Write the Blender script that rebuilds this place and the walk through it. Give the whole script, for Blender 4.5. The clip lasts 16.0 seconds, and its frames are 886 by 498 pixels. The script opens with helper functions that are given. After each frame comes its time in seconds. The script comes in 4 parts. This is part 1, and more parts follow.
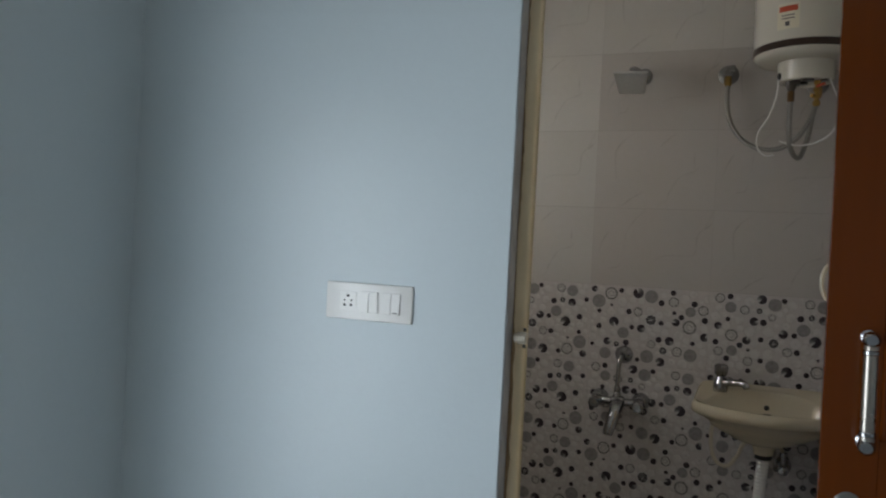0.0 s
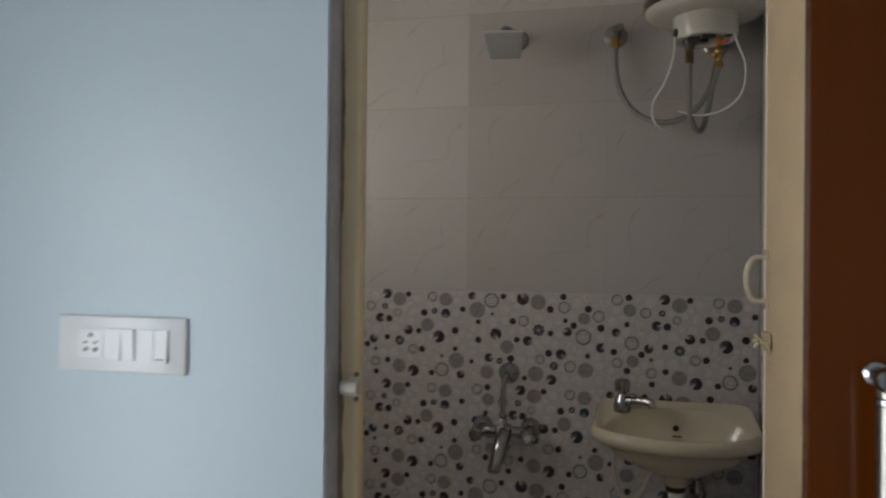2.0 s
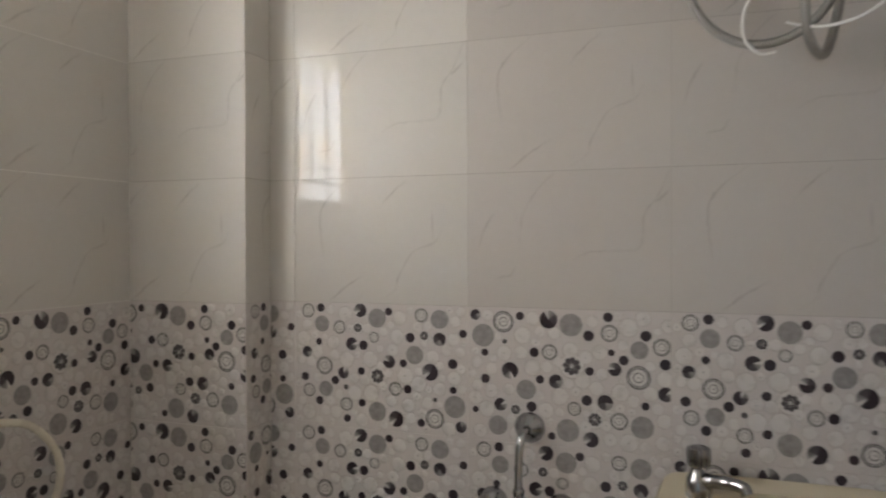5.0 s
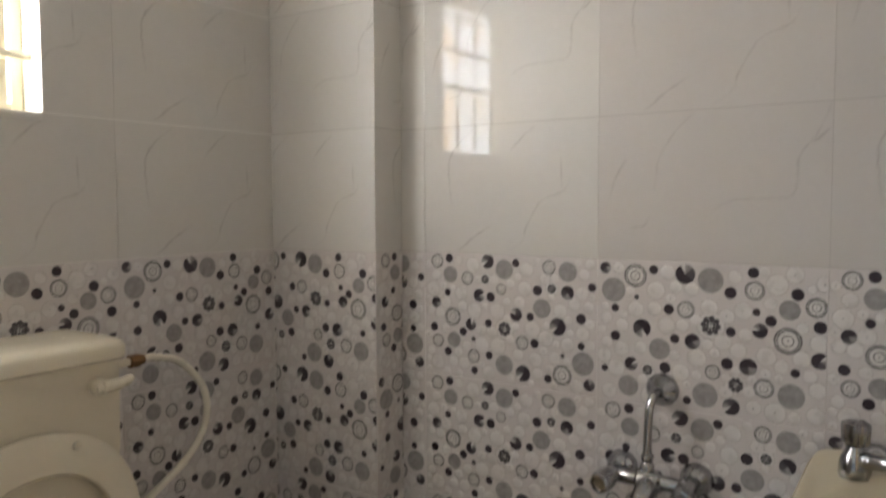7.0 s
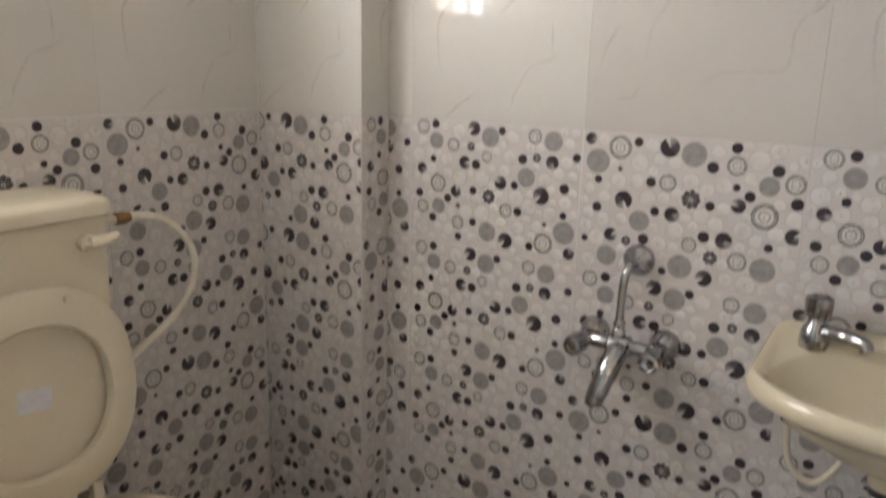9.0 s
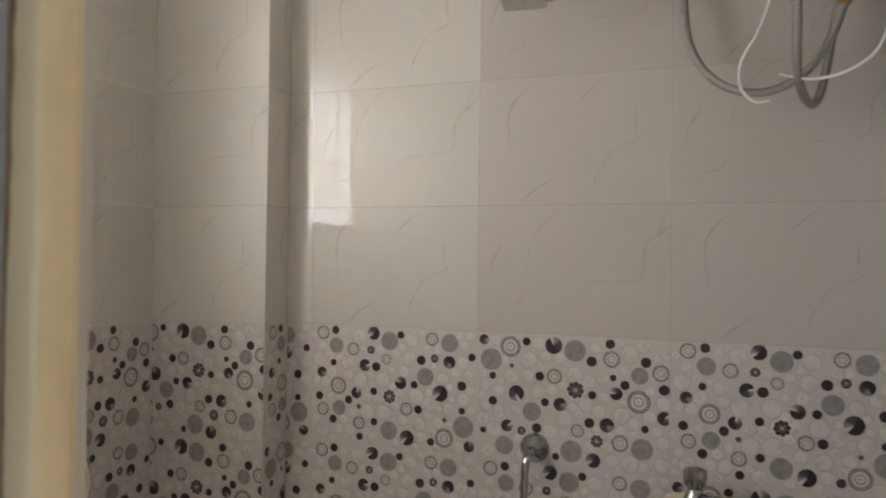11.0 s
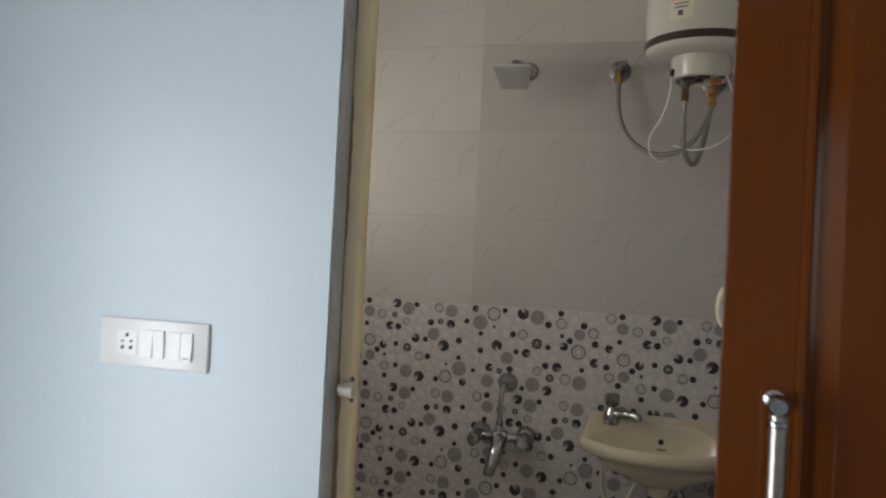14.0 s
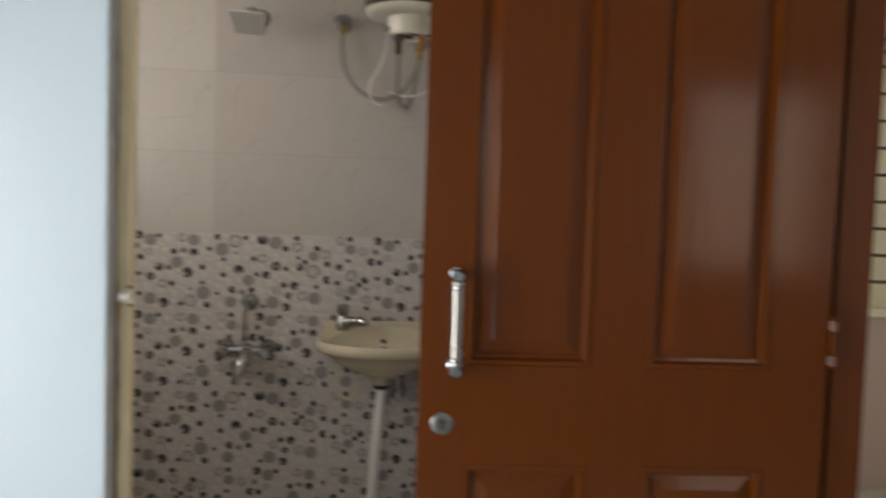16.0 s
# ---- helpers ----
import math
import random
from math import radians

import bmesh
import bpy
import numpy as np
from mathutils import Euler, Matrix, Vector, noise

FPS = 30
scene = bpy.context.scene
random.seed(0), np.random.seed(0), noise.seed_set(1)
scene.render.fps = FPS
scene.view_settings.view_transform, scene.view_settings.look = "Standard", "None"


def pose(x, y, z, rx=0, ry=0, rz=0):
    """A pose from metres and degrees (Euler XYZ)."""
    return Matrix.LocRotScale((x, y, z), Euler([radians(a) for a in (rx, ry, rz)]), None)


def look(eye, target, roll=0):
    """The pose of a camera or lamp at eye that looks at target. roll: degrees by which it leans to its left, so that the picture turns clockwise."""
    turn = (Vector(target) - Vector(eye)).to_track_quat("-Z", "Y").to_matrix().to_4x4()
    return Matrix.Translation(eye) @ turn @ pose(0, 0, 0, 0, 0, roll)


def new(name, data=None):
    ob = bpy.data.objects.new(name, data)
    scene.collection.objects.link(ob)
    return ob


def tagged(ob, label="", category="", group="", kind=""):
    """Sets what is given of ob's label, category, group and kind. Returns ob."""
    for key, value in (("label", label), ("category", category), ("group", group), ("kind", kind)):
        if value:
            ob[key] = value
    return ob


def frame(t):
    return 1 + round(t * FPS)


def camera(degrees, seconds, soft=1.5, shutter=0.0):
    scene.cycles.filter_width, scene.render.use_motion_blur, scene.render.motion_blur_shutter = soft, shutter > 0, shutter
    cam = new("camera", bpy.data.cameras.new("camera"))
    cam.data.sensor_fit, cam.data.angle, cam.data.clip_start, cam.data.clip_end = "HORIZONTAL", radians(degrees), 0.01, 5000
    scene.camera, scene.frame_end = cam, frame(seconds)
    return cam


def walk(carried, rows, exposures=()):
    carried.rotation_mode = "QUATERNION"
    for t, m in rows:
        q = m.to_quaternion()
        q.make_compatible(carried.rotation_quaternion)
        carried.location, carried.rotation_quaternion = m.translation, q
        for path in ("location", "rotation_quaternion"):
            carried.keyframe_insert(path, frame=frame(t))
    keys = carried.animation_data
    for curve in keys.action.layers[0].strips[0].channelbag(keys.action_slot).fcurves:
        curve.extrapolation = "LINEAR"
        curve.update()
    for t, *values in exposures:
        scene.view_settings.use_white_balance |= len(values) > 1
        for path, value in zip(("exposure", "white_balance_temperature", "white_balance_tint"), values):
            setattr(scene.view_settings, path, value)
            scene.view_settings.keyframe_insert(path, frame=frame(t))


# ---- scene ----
cam = camera(61.1, 16.0, soft=2.0, shutter=0.8)
PATH = [
    (0, (-0.152, -0.298, 1.307), (-0.906, 1.554, 1.306), 3.0),
    (0.5, (-0.145, -0.233, 1.307), (-0.857, 1.635, 1.289), 2.8),
    (1, (-0.146, -0.059, 1.307), (-0.803, 1.83, 1.292), 1.9),
    (1.5, (-0.144, 0.071, 1.312), (-0.756, 1.975, 1.306), 1.1),
    (2, (-0.213, 0.252, 1.317), (-0.689, 2.194, 1.33), 0.6),
    (2.5, (-0.251, 0.379, 1.325), (-0.603, 2.347, 1.357), 0.4),
    (3, (-0.238, 0.539, 1.32), (-0.501, 2.522, 1.361), 0.5),
    (5.5, (-0.16, 1.091, 1.35), (-0.997, 2.908, 1.313), -0.3),
    (6, (-0.127, 1.124, 1.341), (-1.094, 2.874, 1.305), -0.3),
    (6.5, (-0.106, 1.151, 1.342), (-1.182, 2.836, 1.291), -0.4),
    (7, (-0.108, 1.141, 1.32), (-1.217, 2.8, 1.197), -0.2),
    (7.5, (-0.101, 1.144, 1.321), (-1.203, 2.781, 1.001), -0.0),
    (8, (-0.097, 1.137, 1.315), (-1.158, 2.77, 0.86), 0.8),
    (8.5, (-0.088, 1.143, 1.316), (-1.141, 2.756, 0.778), 1.2),
    (9, (-0.088, 1.147, 1.328), (-1.149, 2.772, 0.847), 1.5),
    (9.5, (-0.12, 1.124, 1.353), (-1.132, 2.835, 1.139), 1.0),
    (10, (-0.165, 1.082, 1.371), (-1.041, 2.88, 1.366), 0.9),
    (12.5, (-0.211, 0.539, 1.365), (-0.786, 2.455, 1.392), 1.5),
    (13, (-0.234, 0.376, 1.36), (-0.762, 2.305, 1.391), 1.8),
    (13.5, (-0.196, 0.246, 1.367), (-0.673, 2.188, 1.398), 2.6),
    (14, (-0.113, 0.103, 1.352), (-0.656, 2.027, 1.376), 2.9),
    (14.5, (-0.085, -0.01, 1.348), (-0.644, 1.911, 1.331), 3.1),
    (15, (-0.112, -0.117, 1.342), (-0.51, 1.843, 1.296), 2.9),
    (15.5, (-0.141, -0.214, 1.324), (-0.227, 1.783, 1.256), 2.4),
    (16, (-0.116, -0.249, 1.315), (0.069, 1.74, 1.209), 1.9),
]
EXPOSURES = [
    (0, -0.57, 6370, 10), (0.5, -0.48, 6370, 10), (1.5, -0.49, 6420, 11), (2.5, -0.43, 6470, 12), (3.2, -0.1, 6570, 12), (5.3, 0.75, 6370, 12), (6.5, 0.79, 6370, 12),
    (7, 0.87, 6370, 12), (7.5, 0.97, 6320, 12), (8, 1.11, 6320, 12), (8.5, 1.28, 6320, 13), (9.3, 1.37, 6400, 13), (10.2, 0.94, 6420, 12), (12.3, 0.46, 6740, 13),
    (13, 0.11, 6590, 13), (13.5, 0.02, 6640, 13), (14, 0.02, 6590, 13), (14.5, -0.03, 6540, 13), (15, -0.13, 6540, 13), (15.5, 0.02, 6640, 13), (16, 0.44, 6850, 13),
]
walk(cam, [(t, look(eye, target, roll)) for t, eye, target, roll in PATH], EXPOSURES)

# ---- light ----
world = bpy.data.worlds.new("sky")
scene.world = world
world.use_nodes = True
sky = world.node_tree.nodes.new("ShaderNodeTexSky")
sky.sky_type, sky.sun_disc, sky.sun_elevation, sky.sun_rotation = "NISHITA", False, radians(50), radians(250)
world.node_tree.links.new(sky.outputs[0], world.node_tree.nodes["Background"].inputs[0])
world.node_tree.nodes["Background"].inputs[1].default_value = 0.1


def area(name, m, w, h, power, color):
    lamp = bpy.data.lights.new(name, "AREA")
    lamp.shape, lamp.size, lamp.size_y, lamp.energy, lamp.color = "RECTANGLE", w, h, power, color
    ob = new(name, lamp)
    ob.matrix_world = m
    return ob


# daylight standing in the openings: the bedroom's window, the bathroom's window, the hall's window
area("bedroom_window_light", pose(-1.83, -0.06, 1.0, 0, -90, 0), 1.5, 1.05, 37, (0.88, 0.95, 1.0))
day = area("bathroom_window_light", pose(-1.84, 1.62, 1.65, 0, -90, 0), 1.4, 2.0, 116, (0.965, 0.99, 1.0))
# the facade across the lane tints this daylight in warm patches
day.data.use_nodes = True
lamp_nodes, lamp_link = day.data.node_tree.nodes, day.data.node_tree.links.new
where, patch, tint = lamp_nodes.new("ShaderNodeNewGeometry"), lamp_nodes.new("ShaderNodeTexNoise"), lamp_nodes.new("ShaderNodeValToRGB")
patch.inputs["Scale"].default_value = 5.5
lamp_link(where.outputs["Position"], patch.inputs["Vector"])
lamp_link(patch.outputs["Fac"], tint.inputs[0])
tint.color_ramp.elements[0].position, tint.color_ramp.elements[0].color = 0.34, (1.0, 0.7, 0.4, 1)
tint.color_ramp.elements[1].position, tint.color_ramp.elements[1].color = 0.45, (1.0, 1.0, 1.0, 1)
lamp_link(tint.outputs[0], lamp_nodes["Emission"].inputs[0])
area("bedroom_south_window_light", pose(2.45, -3.36, 1.62, 90, 0, 0), 1.0, 1.35, 9.0, (1.0, 0.86, 0.72))
area("bedroom_far_window_light", pose(-1.84, -1.9, 1.57, 0, -90, 0), 1.26, 1.0, 4, (1.0, 0.96, 0.9))
area("hall_window_light", pose(1.9, 3.15, 1.5, 90, 0, 180), 1.2, 1.2, 19, (1.0, 0.92, 0.78))


# ---- materials ----
def surf(name, color, rough=0.5, metal=0.0, var=0.08, scale=6.0, bump=0.0, bscale=120.0, stretch=(1, 1, 1), coat=0.0, rvar=0.15):
    """A surface with colour variation at two scales, uneven gloss and fine relief."""
    m = bpy.data.materials.new(name)
    m.use_nodes = True
    nt = m.node_tree
    n, ln = nt.nodes, nt.links.new
    b = n["Principled BSDF"]
    tc = n.new("ShaderNodeTexCoord")
    mp = n.new("ShaderNodeMapping")
    mp.inputs["Scale"].default_value = stretch
    ln(tc.outputs["Object"], mp.inputs[0])
    big, fine = n.new("ShaderNodeTexNoise"), n.new("ShaderNodeTexNoise")
    for node, sc, det in ((big, scale, 3), (fine, bscale, 2)):
        node.inputs["Scale"].default_value = sc
        node.inputs["Detail"].default_value = det
        ln(mp.outputs[0], node.inputs["Vector"])
    add = n.new("ShaderNodeMath")
    add.operation = "MULTIPLY_ADD"
    ln(fine.outputs["Fac"], add.inputs[0])
    add.inputs[1].default_value = 0.35
    ln(big.outputs["Fac"], add.inputs[2])
    ramp = n.new("ShaderNodeMapRange")
    ln(add.outputs[0], ramp.inputs[0])
    ramp.inputs[1].default_value, ramp.inputs[2].default_value = 0.35, 1.0
    mix = n.new("ShaderNodeMix")
    mix.data_type = "RGBA"
    ln(ramp.outputs[0], mix.inputs[0])
    mix.inputs[6].default_value = (*[c * (1 - var) for c in color], 1)
    mix.inputs[7].default_value = (*[min(1, c * (1 + var)) for c in color], 1)
    ln(mix.outputs[2], b.inputs["Base Color"])
    rr = n.new("ShaderNodeMapRange")
    ln(big.outputs["Fac"], rr.inputs[0])
    rr.inputs[3].default_value, rr.inputs[4].default_value = rough * (1 - rvar), min(1, rough * (1 + rvar))
    ln(rr.outputs[0], b.inputs["Roughness"])
    b.inputs["Metallic"].default_value = metal
    b.inputs["Coat Weight"].default_value = coat
    b.inputs["Coat Roughness"].default_value = 0.12
    if bump:
        bp = n.new("ShaderNodeBump")
        bp.inputs["Strength"].default_value = bump
        bp.inputs["Distance"].default_value = 0.002
        ln(fine.outputs["Fac"], bp.inputs["Height"])
        ln(bp.outputs[0], b.inputs["Normal"])
    return m


def marble(name, color=(0.59, 0.57, 0.54)):
    """Glazed off-white tile: a thin clear glaze over a satin body; the veins are laid on as printed ribbons with an ink weight."""
    m = surf(name, color, 0.46, var=0.04, scale=3, bscale=40)
    nt = m.node_tree
    n, ln = nt.nodes, nt.links.new
    b = n["Principled BSDF"]
    b.inputs["Coat Weight"].default_value = 0.42
    b.inputs["Coat Roughness"].default_value = 0.025
    base = b.inputs["Base Color"].links[0].from_socket
    info, ink, tc = n.new("ShaderNodeObjectInfo"), n.new("ShaderNodeAttribute"), n.new("ShaderNodeTexCoord")
    ink.attribute_name = "ink"
    fade = n.new("ShaderNodeTexNoise")
    fade.inputs["Scale"].default_value = 28
    ln(tc.outputs["Object"], fade.inputs["Vector"])
    some = n.new("ShaderNodeMapRange")
    ln(fade.outputs["Fac"], some.inputs[0])
    some.inputs[1].default_value, some.inputs[2].default_value = 0.32, 0.66
    some.inputs[3].default_value, some.inputs[4].default_value = 0.1, 0.46
    fac = n.new("ShaderNodeMath")
    fac.operation = "MULTIPLY"
    ln(ink.outputs["Fac"], fac.inputs[0])
    ln(some.outputs[0], fac.inputs[1])
    mix = n.new("ShaderNodeMix")
    mix.data_type = "RGBA"
    ln(fac.outputs[0], mix.inputs[0])
    ln(base, mix.inputs[6])
    mix.inputs[7].default_value = (0.24, 0.215, 0.2, 1)
    tone = n.new("ShaderNodeMapRange")
    ln(info.outputs["Random"], tone.inputs[0])
    tone.inputs[3].default_value, tone.inputs[4].default_value = 0.95, 1.04
    hsv = n.new("ShaderNodeHueSaturation")
    ln(tone.outputs[0], hsv.inputs["Value"])
    ln(mix.outputs[2], hsv.inputs["Color"])
    ln(hsv.outputs[0], b.inputs["Base Color"])
    return m


BLUE = surf("blue_wall_paint", (0.61, 0.69, 0.735), 0.36, var=0.03, scale=1.5, bump=0.25, bscale=60)
WHITE_PAINT = surf("white_paint", (0.78, 0.77, 0.73), 0.6, var=0.04, scale=2, bump=0.2)
MAUVE = surf("mauve_wall_paint", (0.5, 0.38, 0.33), 0.6, var=0.04, scale=2, bump=0.2)
PLASTER = surf("raw_reveal_plaster", (0.44, 0.455, 0.5), 0.8, var=0.2, scale=14, bump=0.6, bscale=90)
FLOOR = surf("speckled_floor_tile", (0.5, 0.47, 0.43), 0.25, var=0.15, scale=9)
GROUT = surf("grout", (0.4, 0.375, 0.35), 0.85, var=0.15, scale=20)
MARBLE = marble("marble_print_tile")
GREY_MARBLE = marble("greyer_marble_print_tile", (0.515, 0.485, 0.46))
PRINT = surf("pebble_print_glaze", (0.575, 0.538, 0.528), 0.36, var=0.06, scale=25, bump=0.2, bscale=200)
BUBBLE = surf("pale_bubble_print", (0.62, 0.595, 0.58), 0.28, var=0.06, scale=40)
BUBBLE_EDGE = surf("bubble_outline_print", (0.43, 0.40, 0.385), 0.3, var=0.08, scale=60)
BLACK_INK = surf("black_disc_print", (0.03, 0.0185, 0.026), 0.33, var=0.3, scale=60)
DARK_INK = surf("charcoal_disc_print", (0.12, 0.112, 0.115), 0.25, var=0.3, scale=60)
RING_INK = surf("ring_grey_print", (0.115, 0.108, 0.107), 0.3, var=0.15, scale=60)
SOOT_INK = surf("sooty_grey_print", (0.066, 0.058, 0.064), 0.3, var=0.2, scale=60)
MID_INK = surf("mid_grey_print", (0.2, 0.19, 0.187), 0.28, var=0.15, scale=60)
GREY_INK = surf("grey_stone_disc_print", (0.28, 0.268, 0.262), 0.3, var=0.3, scale=70)
CREAM = surf("cream_door_laminate", (0.655, 0.5, 0.31), 0.3, var=0.13, scale=4, bump=0.1, bscale=60, stretch=(1.2, 1.2, 2.6))
CREAM_FRAME = surf("cream_frame_enamel", (0.78, 0.655, 0.445), 0.14, var=0.07, scale=8, bump=0.15, bscale=40, rvar=0.3)
CREAM_EDGE = surf("pale_edge_profile", (0.78, 0.72, 0.58), 0.3, var=0.05, scale=9)
BROWN = surf("brown_gloss_door_paint", (0.112, 0.026, 0.0022), 0.13, var=0.07, scale=5, bump=0.12, bscale=16, stretch=(6, 6, 0.4))
BROWN.node_tree.nodes["Principled BSDF"].inputs["Specular IOR Level"].default_value = 0.3
CHROME = surf("chrome", (0.41, 0.41, 0.42), 0.17, metal=1.0, var=0.06, scale=30)
DULL_CHROME = surf("dull_chrome", (0.27, 0.265, 0.26), 0.33, metal=1.0, var=0.1, scale=40)
SATIN = surf("satin_steel", (0.4, 0.37, 0.335), 0.28, metal=1.0, var=0.06, scale=30)
STEEL_BRAID = surf("braided_steel_hose", (0.34, 0.33, 0.31), 0.4, metal=0.8, var=0.25, scale=300, bump=0.8, bscale=700)
TARNISHED = surf("tarnished_brass", (0.2, 0.12, 0.06), 0.42, metal=0.9, var=0.25, scale=60)
BRASS = surf("brass", (0.42, 0.27, 0.09), 0.35, metal=1.0, var=0.15, scale=60)
IVORY = surf("ivory_ceramic", (0.63, 0.565, 0.425), 0.15, var=0.03, scale=5)
IVORY_PLASTIC = surf("ivory_plastic", (0.67, 0.615, 0.495), 0.26, var=0.03, scale=8)
WHITE_PLASTIC = surf("white_plastic", (0.87, 0.865, 0.85), 0.18, var=0.03, scale=8)
HEATER_WHITE = surf("heater_enamel", (0.66, 0.64, 0.57), 0.2, var=0.03, scale=6)
BAND = surf("dark_brown_band", (0.05, 0.03, 0.022), 0.3, var=0.1)
WORN = surf("bare_brown_wood_edge", (0.3, 0.2, 0.11), 0.55, var=0.3, scale=25, bump=0.3)
DARK = surf("black_plastic", (0.015, 0.015, 0.015), 0.4, var=0.2)
SPRAY = surf("grey_spray_plate", (0.6, 0.6, 0.59), 0.3, metal=0.5, var=0.1, scale=200)
SOCKET_METAL = surf("dull_cream_metal", (0.52, 0.48, 0.4), 0.35, var=0.12, scale=60)
HINGE = surf("dark_hinge_steel", (0.12, 0.11, 0.1), 0.45, metal=0.6, var=0.2)
WORN_STEEL = surf("paint_smeared_steel", (0.15, 0.07, 0.045), 0.4, var=0.3, scale=90)
RED = surf("red_plastic", (0.55, 0.09, 0.04), 0.35, var=0.1)
HOSE_PLASTIC = surf("yellowed_white_hose", (0.78, 0.74, 0.64), 0.28, var=0.05, scale=20)
STICKER = surf("pale_blue_sticker_paper", (0.62, 0.64, 0.72), 0.5, var=0.1, scale=60)
PAPER = surf("label_paper", (0.72, 0.68, 0.55), 0.5, var=0.05)
GRILLE_PAINT = surf("cream_grille_paint", (0.75, 0.68, 0.5), 0.4, var=0.1)


# ---- building blocks ----
def part(name, bm, material, parent=None, label="", smooth=False):
    """Links a bmesh as one mesh object under a thing or a part."""
    me = bpy.data.meshes.new(name)
    bmesh.ops.recalc_face_normals(bm, faces=bm.faces)
    bm.to_mesh(me)
    bm.free()
    for m in material if isinstance(material, list) else [material]:
        me.materials.append(m)
    if smooth:
        me.shade_smooth()
        me.set_sharp_from_angle(angle=radians(40))
    ob = new(name, me)
    ob.parent = parent
    if label:
        tagged(ob, label)
    return ob


def thing(name, label, category, group="", kind=""):
    return tagged(new(name), label, category, group, kind)


def box(x0, x1, y0, y1, z0, z1, bevel=0.0, bm=None, segments=2):
    out = bm or bmesh.new()
    made = bmesh.ops.create_cube(out, size=1, matrix=Matrix.LocRotScale(
        ((x0 + x1) / 2, (y0 + y1) / 2, (z0 + z1) / 2), None, (x1 - x0, y1 - y0, z1 - z0)))
    if bevel:
        edges = list({e for v in made["verts"] for e in v.link_edges})
        bmesh.ops.bevel(out, geom=edges, offset=bevel, segments=segments, profile=0.5, affect="EDGES")
    return out


def loft(rings, closed=False, bm=None, caps=(True, True)):
    """Skins a row of equal rings of points."""
    out = bm or bmesh.new()
    rows = [[out.verts.new(p) for p in ring] for ring in rings]
    n = len(rows[0])
    for a, b in zip(rows, rows[1:] + (rows[:1] if closed else [])):
        for i in range(n):
            out.faces.new((a[i], a[(i + 1) % n], b[(i + 1) % n], b[i]))
    if not closed:
        if caps[0]:
            out.faces.new(rows[0][::-1])
        if caps[1]:
            out.faces.new(rows[-1])
    return out


def lathe(profile, m=None, n=24, bm=None, caps=(True, True)):
    """Turns a profile of (radius, height) round the z axis of the pose m."""
    m = m or Matrix()
    rings = [[m @ Vector((r * math.cos(2 * math.pi * i / n), r * math.sin(2 * math.pi * i / n), h)) for i in range(n)] for r, h in profile]
    return loft(rings, bm=bm, caps=caps)


def spline(points, steps=8):
    p = [Vector(q) for q in points]
    p = [2 * p[0] - p[1], *p, 2 * p[-1] - p[-2]]
    out = []
    for a, b, c, d in zip(p, p[1:], p[2:], p[3:]):
        for i in range(steps):
            t = i / steps
            out.append(0.5 * (2 * b + (c - a) * t + (2 * a - 5 * b + 4 * c - d) * t * t + (3 * b - a - 3 * c + d) * t ** 3))
    return out + [p[-2]]


def tube(points, radius, n=10, steps=8, bm=None):
    """A round bar along a smooth line; radius may be a list that runs along it."""
    line = spline(points, steps) if steps else [Vector(p) for p in points]
    rings, up = [], None
    for i, p in enumerate(line):
        d = (line[min(i + 1, len(line) - 1)] - line[max(i - 1, 0)]).normalized()
        up = (up - up.dot(d) * d).normalized() if up else d.orthogonal().normalized()
        side = d.cross(up)
        r = radius if isinstance(radius, float) else radius[min(len(radius) - 1, int(i / len(line) * len(radius)))]
        rings.append([p + r * (math.cos(2 * math.pi * k / n) * up + math.sin(2 * math.pi * k / n) * side) for k in range(n)])
    return loft(rings, bm=bm)


def along(a, b):
    """A pose at a whose z axis points to b."""
    return Matrix.Translation(a) @ (Vector(b) - Vector(a)).to_track_quat("Z", "Y").to_matrix().to_4x4()


# ---- the plan ----
BACK, LEFT, RIGHT, COLUMN, COLUMN_X = 2.65, -1.588, 0.175, 2.545, -1.241   # bathroom faces
FRONT, INNER = 1.252, 1.365                                             # the wall with the doorway: bedroom face, bathroom face
DOOR_L, DOOR_R, DOOR_TOP = -0.630, 0.125, 2.16
WIN = (1.388, 1.942, 1.497, 2.1)                                           # bathroom window: y, y, z, z
TOP = 2.7


def setting(name, bm, material, label, category):
    return tagged(part(name, bm, material), label, category, kind="structure")


setting("floor", box(-2.2, 3.2, -3.4, 4.2, -0.1, 0), FLOOR, "speckled grey-beige tiled floor", "floor")
setting("ceiling", box(-2.2, 3.2, -3.4, 4.2, TOP, TOP + 0.1), WHITE_PAINT, "plain white painted ceiling", "ceiling")
bm = box(-1.68, DOOR_L, FRONT, INNER, 0, TOP)
box(DOOR_R, 0.80, FRONT, INNER, 0, TOP, bm=bm)
box(DOOR_L, DOOR_R, FRONT, INNER, DOOR_TOP, TOP, bm=bm)
box(1.72, 3.0, FRONT, INNER, 0, TOP, bm=bm)
box(0.80, 1.72, FRONT, INNER, DOOR_TOP, TOP, bm=bm)
setting("wall_north", bm, BLUE, "pale blue painted bedroom wall round the bathroom doorway", "wall")
bm = box(-1.80, -1.68, 0.47, 1.0, 0, TOP)
box(-1.715, -1.68, 1.0, 1.26, 0, TOP, bm=bm)
box(-1.80, -1.68, -1.4, -0.59, 0, TOP, bm=bm)
box(-1.80, -1.68, -2.4, -1.4, 0, 0.94, bm=bm)
box(-1.80, -1.68, -2.4, -1.4, 2.2, TOP, bm=bm)
box(-1.80, -1.68, -3.2, -2.4, 0, TOP, bm=bm)
